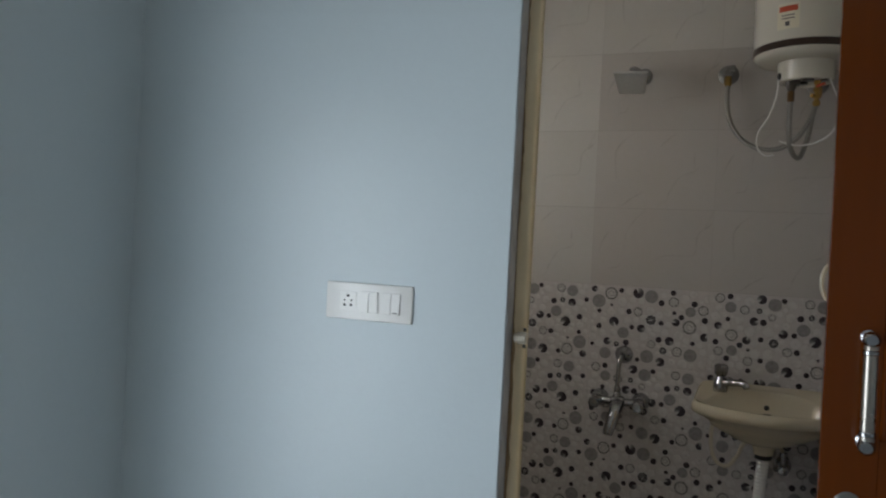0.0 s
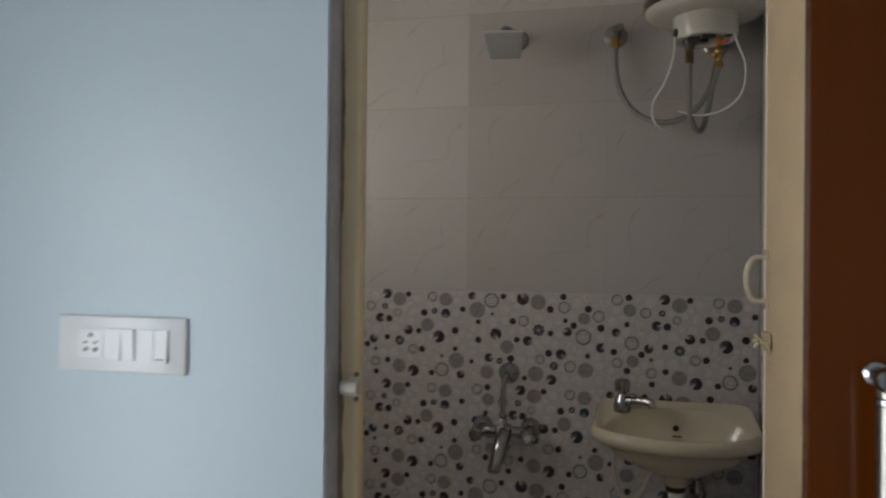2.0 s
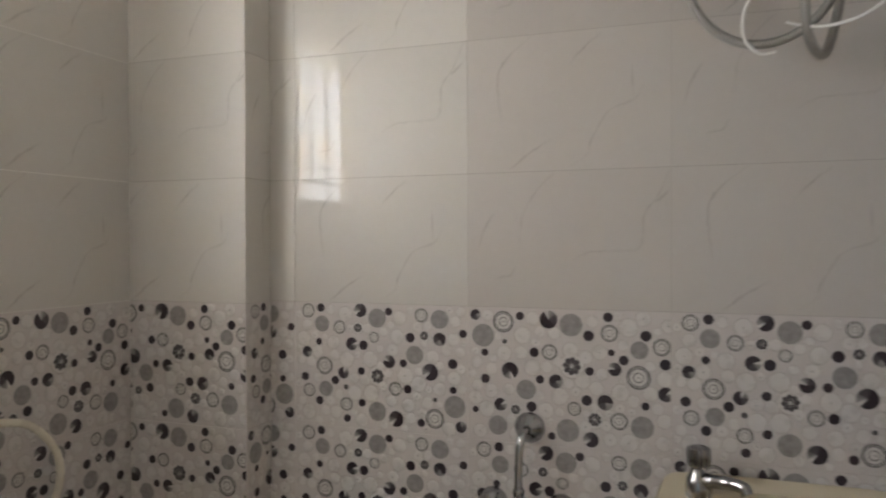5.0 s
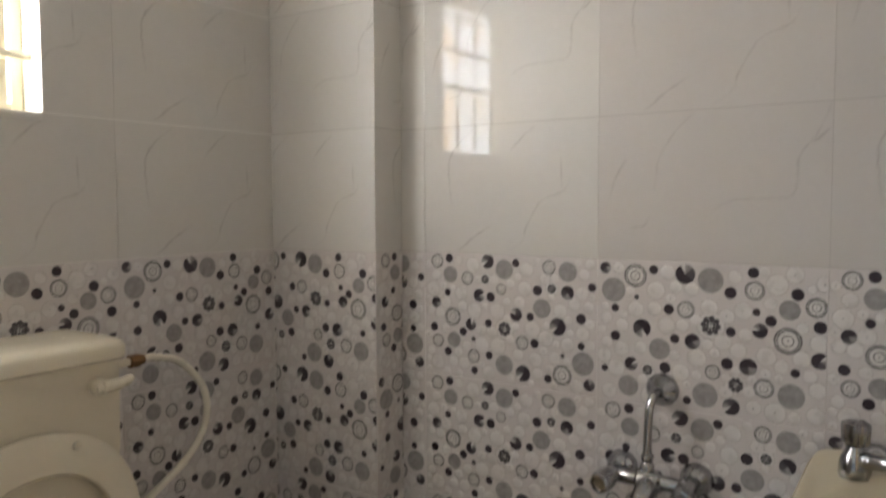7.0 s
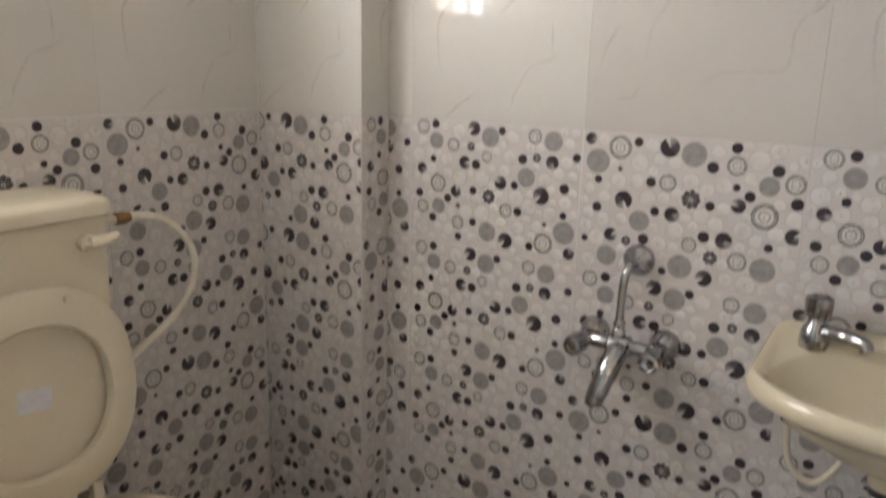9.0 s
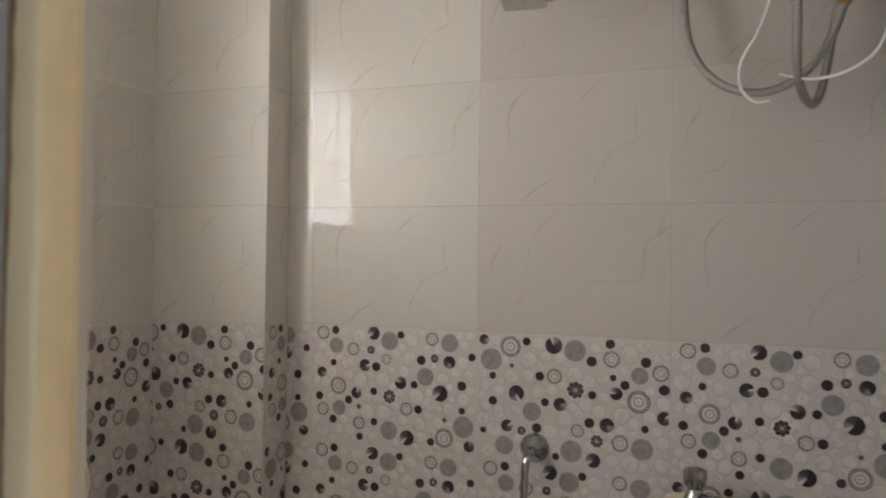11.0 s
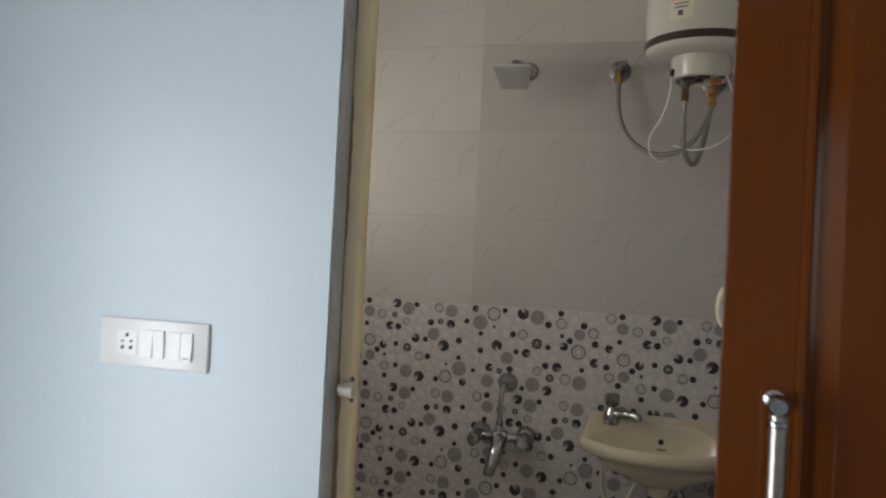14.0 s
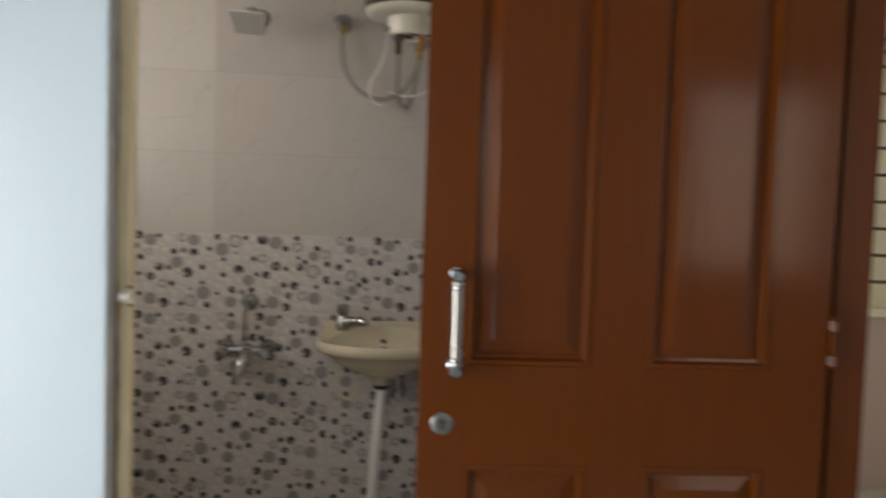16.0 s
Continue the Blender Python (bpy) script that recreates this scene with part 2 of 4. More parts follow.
box(-1.80, -1.68, -0.59, 0.47, 1.75, TOP, bm=bm)
box(-1.80, -1.68, -0.59, 0.47, 0, 0.25, bm=bm)
setting("wall_west", bm, BLUE, "pale blue painted bedroom wall in shade", "wall")
bm = box(-1.8, 1.95, -3.32, -3.2, 0, TOP)
box(2.95, 3.12, -3.32, -3.2, 0, TOP, bm=bm)
box(1.95, 2.95, -3.32, -3.2, 0, 0.95, bm=bm)
box(1.95, 2.95, -3.32, -3.2, 2.3, TOP, bm=bm)
setting("wall_south", bm, BLUE, "plain pale blue bedroom wall", "wall")
setting("wall_east", box(3.0, 3.12, -3.2, 4.1, 0, TOP), BLUE, "plain pale blue side wall", "wall")

# backing of the tiled bathroom walls
G = 0.0014
bm = box(LEFT - 0.2, 0.32, BACK + G, BACK + 0.13, 0, TOP)
box(LEFT - 0.2, COLUMN_X - G, COLUMN + G, BACK + G, 0, TOP, bm=bm)
wall_back = setting("wall_bathroom_back", bm, GROUT, "tiled bathroom back wall with pebble print below marble print", "wall")
bm = box(LEFT - 0.085, LEFT - G, INNER - 0.05, WIN[0], 0, TOP)
box(LEFT - 0.085, LEFT - G, WIN[1], COLUMN + G, 0, TOP, bm=bm)
box(LEFT - 0.085, LEFT - G, WIN[0], WIN[1], 0, WIN[2], bm=bm)
box(LEFT - 0.085, LEFT - G, WIN[0], WIN[1], WIN[3], TOP, bm=bm)
wall_left = setting("wall_bathroom_left", bm, WHITE_PAINT, "tiled bathroom side wall with a small grilled window", "wall")
wall_right = setting("wall_bathroom_right", box(RIGHT + G, 0.32, INNER, BACK + G, 0, TOP), GROUT, "tiled bathroom side wall beside the basin", "wall")
bm = box(LEFT - G, DOOR_L, INNER, INNER + 0.01, 0, TOP)
box(DOOR_L, DOOR_R, INNER, INNER + 0.01, DOOR_TOP, TOP, bm=bm)
setting("wall_bathroom_front", bm, MARBLE, "off-white tiled inner face of the doorway wall", "wall")

# hall behind the bedroom's open doorway
setting("wall_hall_left", box(0.32, 0.42, INNER, 3.3, 0, TOP), MAUVE, "mauve painted hall wall", "wall")
bm = box(0.42, 1.3, 3.2, 3.3, 0, TOP)
box(1.3, 2.6, 3.2, 3.3, 0, 0.86, bm=bm)
box(1.3, 2.6, 3.2, 3.3, 2.15, TOP, bm=bm)
box(2.6, 3.0, 3.2, 3.3, 0, TOP, bm=bm)
setting("wall_hall_back", bm, MAUVE, "mauve painted hall wall with a grilled window", "wall")

mosaic = surf("ribbed_mosaic_floor", (0.3, 0.26, 0.22), 0.45, var=0.15, scale=9)
brick = mosaic.node_tree.nodes.new("ShaderNodeTexBrick")
brick.offset = 0.0
for key, value in (("Scale", 1.0), ("Brick Width", 0.03), ("Row Height", 0.03), ("Mortar Size", 0.003)):
    brick.inputs[key].default_value = value
for key, value in (("Color1", (0.33, 0.29, 0.25, 1)), ("Color2", (0.27, 0.235, 0.2, 1)), ("Mortar", (0.1, 0.085, 0.07, 1))):
    brick.inputs[key].default_value = value
mosaic.node_tree.links.new(mosaic.node_tree.nodes["Texture Coordinate"].outputs["Object"], brick.inputs["Vector"])
mosaic.node_tree.links.new(brick.outputs["Color"], mosaic.node_tree.nodes["Principled BSDF"].inputs["Base Color"])
setting("floor_bathroom", box(LEFT, RIGHT, INNER + 0.012, BACK, 0.0, 0.004), mosaic, "dark grey-brown small mosaic bathroom floor", "floor")

# rough plaster reveal beside the door frame
bm = box(DOOR_L - 0.002, DOOR_L + 0.003, FRONT + 0.004, 1.31, 0, DOOR_TOP)
setting("trim", bm, PLASTER, "rough grey unpainted plaster strip beside the door frame", "trim")


def hall_window():
    ob = thing("window_2", "hall window with horizontal cream grille bars", "window", kind="structure")
    bm = box(1.3, 2.6, 3.17, 3.29, 0.86, 0.9, 0.004)
    part("window_sill", bm, GRILLE_PAINT, ob)
    for i in range(10):
        part("bar", tube([(1.3, 3.2, 1.03 + 0.13 * i), (2.6, 3.2, 1.03 + 0.13 * i)], 0.008, steps=0), DARK, ob)
    part("pane", box(1.3, 2.6, 3.285, 3.29, 0.9, 2.15), GRILLE_PAINT, ob, "bright cream blind")


hall_window()


def bedroom_window(name, m, w, z0, z1, label):
    """A barred window; m: its lower middle, local x runs along it."""
    ob = thing(name, label, "window", kind="structure")
    ob.matrix_world = m
    for i in range(int((z1 - z0) / 0.12)):
        z = z0 + 0.07 + 0.12 * i
        part("bar", tube([(-w / 2, 0, z), (w / 2, 0, z)], 0.01, steps=0), GRILLE_PAINT, ob)
    for x in (0.02 - w / 2, 0, w / 2 - 0.02):
        part("mullion", box(x - 0.02, x + 0.02, -0.02, 0.02, z0, z1, 0.003), GRILLE_PAINT, ob)


bedroom_window("window_3", pose(2.45, -3.26, 0), 1.0, 0.95, 2.3, "bedroom window with horizontal iron bars")
bedroom_window("window_4", pose(-1.74, -1.9, 0, 0, 0, 90), 1.0, 0.94, 2.2, "bedroom window with horizontal iron bars")


def bathroom_window():
    ob = thing("window_1", "small bathroom window with a cream iron grille and bright daylight", "window", kind="structure")
    y0, y1, z0, z1 = WIN
    x = LEFT - 0.078
    bm = box(x - 0.03, x + 0.01, y0, y0 + 0.025, z0, z1, 0.003)
    box(x - 0.03, x + 0.01, y1 - 0.025, y1, z0, z1, 0.003, bm)
    box(x - 0.03, x + 0.01, y0 + 0.025, y1 - 0.025, z0, z0 + 0.025, 0.003, bm)
    box(x - 0.03, x + 0.01, y0 + 0.025, y1 - 0.025, z1 - 0.025, z1, 0.003, bm)
    part("window_frame", bm, GRILLE_PAINT, ob)
    for i in range(4):
        z = z0 + 0.115 + 0.134 * i
        part("bar", tube([(x + 0.034, y0, z), (x + 0.034, y1, z)], 0.0095, steps=0), GRILLE_PAINT, ob)
    for i in range(4):
        y = y1 - 0.05 - 0.125 * i
        part("bar", box(x + 0.02, x + 0.026, y - 0.0105, y + 0.0105, z0, z1, 0.002), GRILLE_PAINT, ob)
    part("sill", box(LEFT - 0.08, LEFT + 0.004, y0, y1, z0 - 0.012, z0, 0.003), MARBLE, ob)


bathroom_window()


def door_frame():
    ob = thing("door_frame", "glossy cream enamelled frame of the bathroom doorway", "door frame", kind="structure")
    for name, x0, x1, xs in (("jamb", DOOR_L, -0.598, -0.616), ("jamb", 0.085, DOOR_R, 0.103)):
        left = x0 == DOOR_L
        bm = box(x0, x1, 1.300, 1.335, 0, DOOR_TOP, 0.007, segments=3)
        box(min(x0, xs) if left else xs, xs if left else x1, 1.335, INNER - 0.012, 0, DOOR_TOP, 0.003, bm)
        part(name, bm, CREAM_FRAME, ob, smooth=True)
    part("head", box(-0.597, 0.085, 1.300, INNER, DOOR_TOP - 0.045, DOOR_TOP, 0.005), CREAM_FRAME, ob)


door_frame()


def worn_edge():
    """A ragged strip of bare brown wood showing along the frame's outer edge."""
    rng = random.Random(11)
    bm = bmesh.new()
    rows = []
    w = 0.006
    for i in range(120):
        w = max(0.002, min(0.0105, w + rng.uniform(-0.0022, 0.0022)))
        rows.append([bm.verts.new((DOOR_L + 0.002, 1.2992, 0.02 + i * 0.017)), bm.verts.new((DOOR_L + 0.002 + w, 1.2992, 0.02 + i * 0.017)),
                     bm.verts.new((DOOR_L + 0.002 + w, 1.3006, 0.02 + i * 0.017)), bm.verts.new((DOOR_L + 0.002, 1.3006, 0.02 + i * 0.017))])
    for a, b in zip(rows, rows[1:]):
        for k in range(4):
            bm.faces.new((a[k], a[(k + 1) % 4], b[(k + 1) % 4], b[k]))
    setting("trim", bm, WORN, "ragged bare brown edge along the cream door frame", "trim")


worn_edge()


def door_keeper():
    """The bolt's keeper, screwed to the frame."""
    ob = thing("door_bolt_keeper", "small cream metal bolt keeper screwed to the door frame", "door bolt")
    z = 1.121
    part("plate", box(-0.613, -0.590, 1.295, 1.300, z - 0.023, z + 0.023, 0.002), CREAM_FRAME, ob)
    bm = lathe([(0.010, -0.002), (0.0105, 0.0), (0.0105, 0.022), (0.010, 0.024)], along((-0.614, 1.283, z), (-0.58, 1.283, z)), 16)
    box(-0.611, -0.591, 1.283, 1.296, z - 0.013, z + 0.013, 0.002, bm)
    part("socket", bm, SOCKET_METAL, ob, "dull grey-cream metal socket", True)
    for dz in (-0.018, 0.018):
        part("screw", lathe([(0.004, 0), (0.004, 0.0015), (0.002, 0.002)], along((-0.597, 1.2952, z + dz), (-0.597, 1.2, z + dz)), 10), HINGE, ob)


door_keeper()


def cream_door():
    """Bathroom door, open into the bathroom; local x runs from the hinge to the free edge, local -y is the seen face."""
    ob = thing("bathroom_door", "cream wood-print bathroom door standing open, pale edge strips, smudged", "door")
    a, b = Vector((0.108, 1.375)), Vector((0.076, 1.995))
    ob.matrix_world = pose(a.x, a.y, 0, 0, 0, math.degrees(math.atan2(b.y - a.y, b.x - a.x)))
    w = (b - a).length
    # local +y faces the doorway side
    part("panel", box(0.012, w - 0.012, -0.026, -0.001, 0.02, 2.1, 0.001), CREAM, ob)
    for x0, x1 in ((0, 0.0125), (w - 0.0125, w)):
        part("edge_strip", box(x0, x1, -0.029, 0.002, 0.015, 2.105, 0.0025), CREAM_EDGE, ob, "pale plastic edge strip")
    part("rail", box(0.0125, w - 0.0125, -0.02, 0.0012, 1.86, 1.93, 0.001), CREAM, ob)
    handle = part("handle", tube([(w - 0.03, 0.0, 1.222), (w - 0.032, 0.03, 1.226), (w - 0.035, 0.042, 1.25), (w - 0.035, 0.044, 1.27),
                                  (w - 0.035, 0.042, 1.29), (w - 0.032, 0.03, 1.314), (w - 0.03, 0.0, 1.318)], 0.0055), IVORY_PLASTIC, ob, "pale plastic D handle", True)
    for z in (1.217, 1.323):
        part("foot", box(w - 0.041, w - 0.02, 0.001, 0.005, z - 0.010, z + 0.010, 0.0015), IVORY_PLASTIC, handle)
    latch = part("latch", box(w - 0.07, w - 0.012, 0.001, 0.005, 1.118, 1.16, 0.0015), CREAM_FRAME, ob, "cream metal turn latch")
    part("bolt", tube([(w - 0.085, 0.012, 1.137), (w - 0.001, 0.012, 1.137)], 0.005, steps=0), CREAM_FRAME, latch)
    for lean, rise in ((0.0, 1), (0.0, -1), (0.018, 0)):
        part("knob", tube([(w - 0.03, 0.010, 1.138), (w - 0.03 + lean * 0.6, 0.019, 1.138 + 0.006 * rise), (w - 0.03 + lean * 0.6, 0.025, 1.138 + 0.014 * rise)], 0.004), CREAM_FRAME, latch)
    part("screw", lathe([(0.005, 0), (0.005, 0.002), (0.002, 0.003)], along((w - 0.03, 0.016, 1.138), (w - 0.03, 0.1, 1.138)), 10), HINGE, latch)
    for z in (0.30, 0.985, 1.72):
        part("hinge", box(-0.006, 0.022, 0.002, 0.0045, z - 0.045, z + 0.045, 0.001), HINGE, ob, "dark steel hinge plate")


cream_door()


def panel_field(x0, x1, z0, z1, y, bm):
    """A raised and fielded panel: a moulding round it, a groove, a sloping bevel and a flat field; y is the seen face."""
    def ring(d, dy):
        return [(x0 + d, y + dy, z0 + d), (x1 - d, y + dy, z0 + d), (x1 - d, y + dy, z1 - d), (x0 + d, y + dy, z1 - d)]
    loft([ring(0, 0.0), ring(0.003, -0.0035), ring(0.010, -0.0035), ring(0.014, 0.009), ring(0.020, 0.010), ring(0.045, 0.0015), ring(0.047, 0.0005)],
         bm=bm, caps=(False, True))


def brown_door():
    """Panelled bedroom door, folded back beside the bathroom doorway; hinge at the right."""
    ob = thing("panel_door", "glossy brown painted panelled wooden door standing open, steel pull handle", "door")
    hinge = Vector((0.745, 1.085))
    free = Vector((-0.026, 1.112))
    ob.matrix_world = pose(free.x, free.y, 0, 0, 0, math.degrees(math.atan2(hinge.y - free.y, hinge.x - free.x)))
    w = (hinge - free).length
    cols, rows = ((0.086, 0.318), (0.425, w - 0.115)), ((0.13, 0.845), (1.03, 1.93))
    # stiles and rails butt round the panels
    for name, x0, x1 in (("stile", 0, cols[0][0]), ("stile", cols[0][1], cols[1][0]), ("stile", cols[1][1], w)):
        part(name, box(x0, x1, 0, 0.035, 0.015, 2.05, 0.0015), BROWN, ob)
    for x0, x1 in cols:
        for z0, z1 in ((0.015, rows[0][0]), (rows[0][1], rows[1][0]), (rows[1][1], 2.05)):
            part("rail", box(x0, x1, 0.0004, 0.0346, z0, z1), BROWN, ob)
        for z0, z1 in rows:
            bm = bmesh.new()
            panel_field(x0, x1, z0, z1, 0.0, bm)
            box(x0, x1, 0.0205, 0.034, z0, z1, bm=bm)
            part("panel", bm, BROWN, ob)
    x = 0.063
    handle = part("pull_handle", tube([(x, -0.047, 1.033), (x, -0.047, 1.193)], 0.0108, n=18, steps=0), SATIN, ob, "satin steel pull handle", True)
    for z, up in ((1.028, 1), (1.198, -1)):
        part("post", lathe([(0.0125, 0), (0.0125, 0.004), (0.0085, 0.007), (0.0085, 0.036), (0.0125, 0.04), (0.0135, 0.047), (0.0125, 0.056), (0.008, 0.061)], along((x, 0, z), (x, -1, z)), 18), CHROME, handle, smooth=True)
        part("collar", lathe([(0.0105, 0), (0.0125, 0.002), (0.0125, 0.007), (0.0105, 0.009)], along((x, -0.047, z + up * 0.016), (x, -0.047, z + up * 2)), 18), CHROME, handle, smooth=True)
    lock = part("lock_rose", lathe([(0.0205, 0), (0.0205, 0.003), (0.017, 0.005), (0.010, 0.0055)], along((0.045, 0, 0.92), (0.045, -1, 0.92)), 28), DULL_CHROME, ob, "round steel keyhole rose", True)
    bm = lathe([(0.0042, 0), (0.0042, 0.001)], along((0.045, -0.0055, 0.925), (0.045, -1, 0.925)), 12)
    box(0.043, 0.047, -0.0066, -0.0055, 0.911, 0.924, bm=bm)
    part("keyhole", bm, DARK, lock)
    for z in (0.32, 1.09, 1.8):
        leaf = part("hinge", tube([(w + 0.004, -0.006, z - 0.05), (w + 0.004, -0.006, z + 0.05)], 0.006, n=12, steps=0), BROWN, ob, "painted-over steel butt hinge")
        for dz in (-0.036, 0.03):
            part("knuckle", lathe([(0.0066, -0.009), (0.0066, 0.009)], pose(w + 0.004, -0.006, z + dz), 12), WORN_STEEL, leaf, "worn bare steel knuckle")


brown_door()


def brown_frame():
    ob = thing("door_frame_brown", "brown painted wooden frame of the hall doorway", "door frame", kind="structure")
    part("jamb", box(0.762, 0.835, 1.10, INNER, 0, DOOR_TOP, 0.004), BROWN, ob)
    part("jamb", box(1.66, 1.72, 1.20, INNER, 0, DOOR_TOP, 0.004), BROWN, ob)
    part("head", box(0.835, 1.66, 1.20, INNER, DOOR_TOP - 0.06, DOOR_TOP, 0.004), BROWN, ob)


brown_frame()


def switch_plate():
    ob = thing("switch_plate", "white plastic wall plate with a socket and four rocker switches", "switch")
    x0, x1, z0, z1 = -1.072, -0.848, 1.131, 1.217
    y = FRONT
    part("cover", box(x0, x1, y - 0.0060, y, z0, z1, 0.003, segments=3), WHITE_PLASTIC, ob, smooth=True)
    sock = part("socket", box(x0 + 0.0375, x0 + 0.081, y - 0.0071, y - 0.0060, z0 + 0.0205, z1 - 0.0205, 0.0005), WHITE_PLASTIC, ob)
    cx, cz = x0 + 0.059, (z0 + z1) / 2
    for dx, dz, r in ((0, 0.0125, 0.0036), (-0.009, 0.0015, 0.0025), (0.009, 0.0015, 0.0025), (-0.0085, -0.0095, 0.0037), (0.0085, -0.0095, 0.0037)):
        part("pin_hole", lathe([(r, 0), (r * 0.9, 0.0006)], along((cx + dx, y - 0.0071, cz + dz), (cx + dx, y - 1, cz + dz)), 12), DARK, sock)
    # four rockers in two pairs; each tips a little about its middle
    for i in range(2):
        a = x0 + 0.0915 + 0.057 * i
        for k in range(2):
            bm = box(a + 0.0232 * k, a + 0.0232 * (k + 1) - 0.0008, y - 0.0100, y - 0.0060, z0 + 0.0185, z1 - 0.0185, 0.001)
            for v in bm.verts:
                if v.co.y < y - 0.0085:
                    v.co.y += (v.co.z - cz) * (0.06, -0.05, 0.055, 0.06)[2 * i + k]
            r = part("rocker", bm, WHITE_PLASTIC, ob)
            if i and k:
                part("mark", box(a + 0.028, a + 0.041, y - 0.0125, y - 0.0114, z0 + 0.0225, z0 + 0.024), DARK, r)


switch_plate()


# ---- bathroom things ----
def basin():
    ob = thing("wash_basin", "ivory ceramic wall-hung wash basin below the water heater", "basin")
    cx, n = -0.073, 64

    def ring(w, front, z, back=0.004, rise=0.0, power=1.85, mid=0.16, hind=7):
        pts = []
        for i in range(n):
            a = 2 * math.pi * i / n
            c, q = math.cos(a), math.sin(a)
            p = power if q < 0 else hind
            x = math.copysign(abs(c) ** (2 / p), c) * w
            y = BACK - mid + math.copysign(abs(q) ** (2 / p), q) * (front - mid if q < 0 else mid - back)
            k = max(0.0, min(1.0, (y - (BACK - 0.15)) / 0.13))
            pts.append((cx + x * (1 - 0.06 * k), y, z + rise * k * k * (3 - 2 * k)))
        return pts
    body = [ring(0.042, 0.2, 0.698, 0.125), ring(0.06, 0.214, 0.700, 0.105), ring(0.1, 0.232, 0.712, 0.06, power=2), ring(0.158, 0.256, 0.748, 0.02, power=2), ring(0.205, 0.288, 0.775),
            ring(0.226, 0.307, 0.782), ring(0.237, 0.318, 0.788), ring(0.2415, 0.3235, 0.797, rise=0.01), ring(0.241, 0.3235, 0.808, rise=0.03), ring(0.237, 0.318, 0.819, rise=0.045), ring(0.230, 0.311, 0.8255, 0.006, 0.05),
            ring(0.222, 0.302, 0.825, 0.012, 0.049), ring(0.214, 0.294, 0.8195, 0.03, 0.049), 
            # the inner oval leaves a raised deck in both rear corners
            ring(0.208, 0.290, 0.8185, 0.062, 0.060, 1.95, 0.17, 2.6), ring(0.2045, 0.287, 0.815, 0.068, 0.050, 1.95, 0.17, 2.5), ring(0.201, 0.284, 0.808, 0.073, 0.022, 2, 0.17, 2.5), ring(0.193, 0.278, 0.797, 0.081, 0.0, 2, 0.17, 2.5), ring(0.186, 0.271, 0.775, 0.087, 0.0, 2, 0.17, 2.4),
            ring(0.172, 0.26, 0.748, 0.098, 0.0, 2, 0.17, 2.3), ring(0.13, 0.242, 0.728, 0.118, 0.0, 2, 0.175, 2.2), ring(0.085, 0.222, 0.718, 0.135, 0.0, 2, 0.175, 2), ring(0.045, 0.2, 0.714, 0.15, 0.0, 2, 0.175, 2)]
    part("bowl", loft(body), IVORY, ob, smooth=True)
    part("overflow_hole", lathe([(0.009, 0), (0.009, 0.003), (0.006, 0.004)], along((-0.068, BACK - 0.0765, 0.809), (-0.068, 0, 0.95)), 16), DARK, ob)
    part("overflow_slot", box(-0.079, -0.053, BACK - 0.088, BACK - 0.082, 0.785, 0.7885), DARK, ob)
    part("drain", lathe([(0.022, 0), (0.022, 0.003), (0.012, 0.004)], pose(cx, BACK - 0.175, 0.7135), 20), CHROME, ob, smooth=True)
    part("neck", lathe([(0.026, 0.664), (0.031, 0.667), (0.034, 0.682), (0.042, 0.702)], pose(cx, BACK - 0.165, 0.001), 22), IVORY, ob, smooth=True)
    waste = part("waste_coupling", lathe([(0.022, 0.648), (0.0285, 0.651), (0.0285, 0.662), (0.025, 0.665)], pose(cx, BACK - 0.165, 0.001), 20), DARK, ob, "black rubber waste ring", True)
    return waste


basin()


def pillar_tap():
    ob = thing("pillar_tap", "chrome pillar tap with a fluted knob on the basin", "tap")
    x, y, z = -0.223, BACK - 0.068, 0.872
    part("body", lathe([(0.025, -0.024), (0.026, -0.016), (0.0255, 0.0), (0.022, 0.012), (0.016, 0.022), (0.013, 0.036)], pose(x, y, z), 24), CHROME, ob, smooth=True)
    part("spout", tube([(x, y, z + 0.004), (x + 0.03, y - 0.018, z + 0.012), (x + 0.06, y - 0.037, z + 0.016), (x + 0.08, y - 0.05, z + 0.015), (x + 0.087, y - 0.056, z + 0.003)],
                       [0.016, 0.0135, 0.0125, 0.012, 0.0115], 14), CHROME, ob, smooth=True)
    bm = bmesh.new()
    rings = []
    for r, h in ((0.011, 0.03), (0.018, 0.033), (0.021, 0.037), (0.0225, 0.062), (0.0215, 0.07), (0.012, 0.074)):
        rings.append([(x + r * (1 + 0.06 * math.cos(8 * a)) * math.cos(a), y + r * (1 + 0.06 * math.cos(8 * a)) * math.sin(a), z + h) for a in [2 * math.pi * i / 48 for i in range(48)]])
    loft(rings, bm=bm)
    part("knob", bm, CHROME, ob, smooth=True)


pillar_tap()


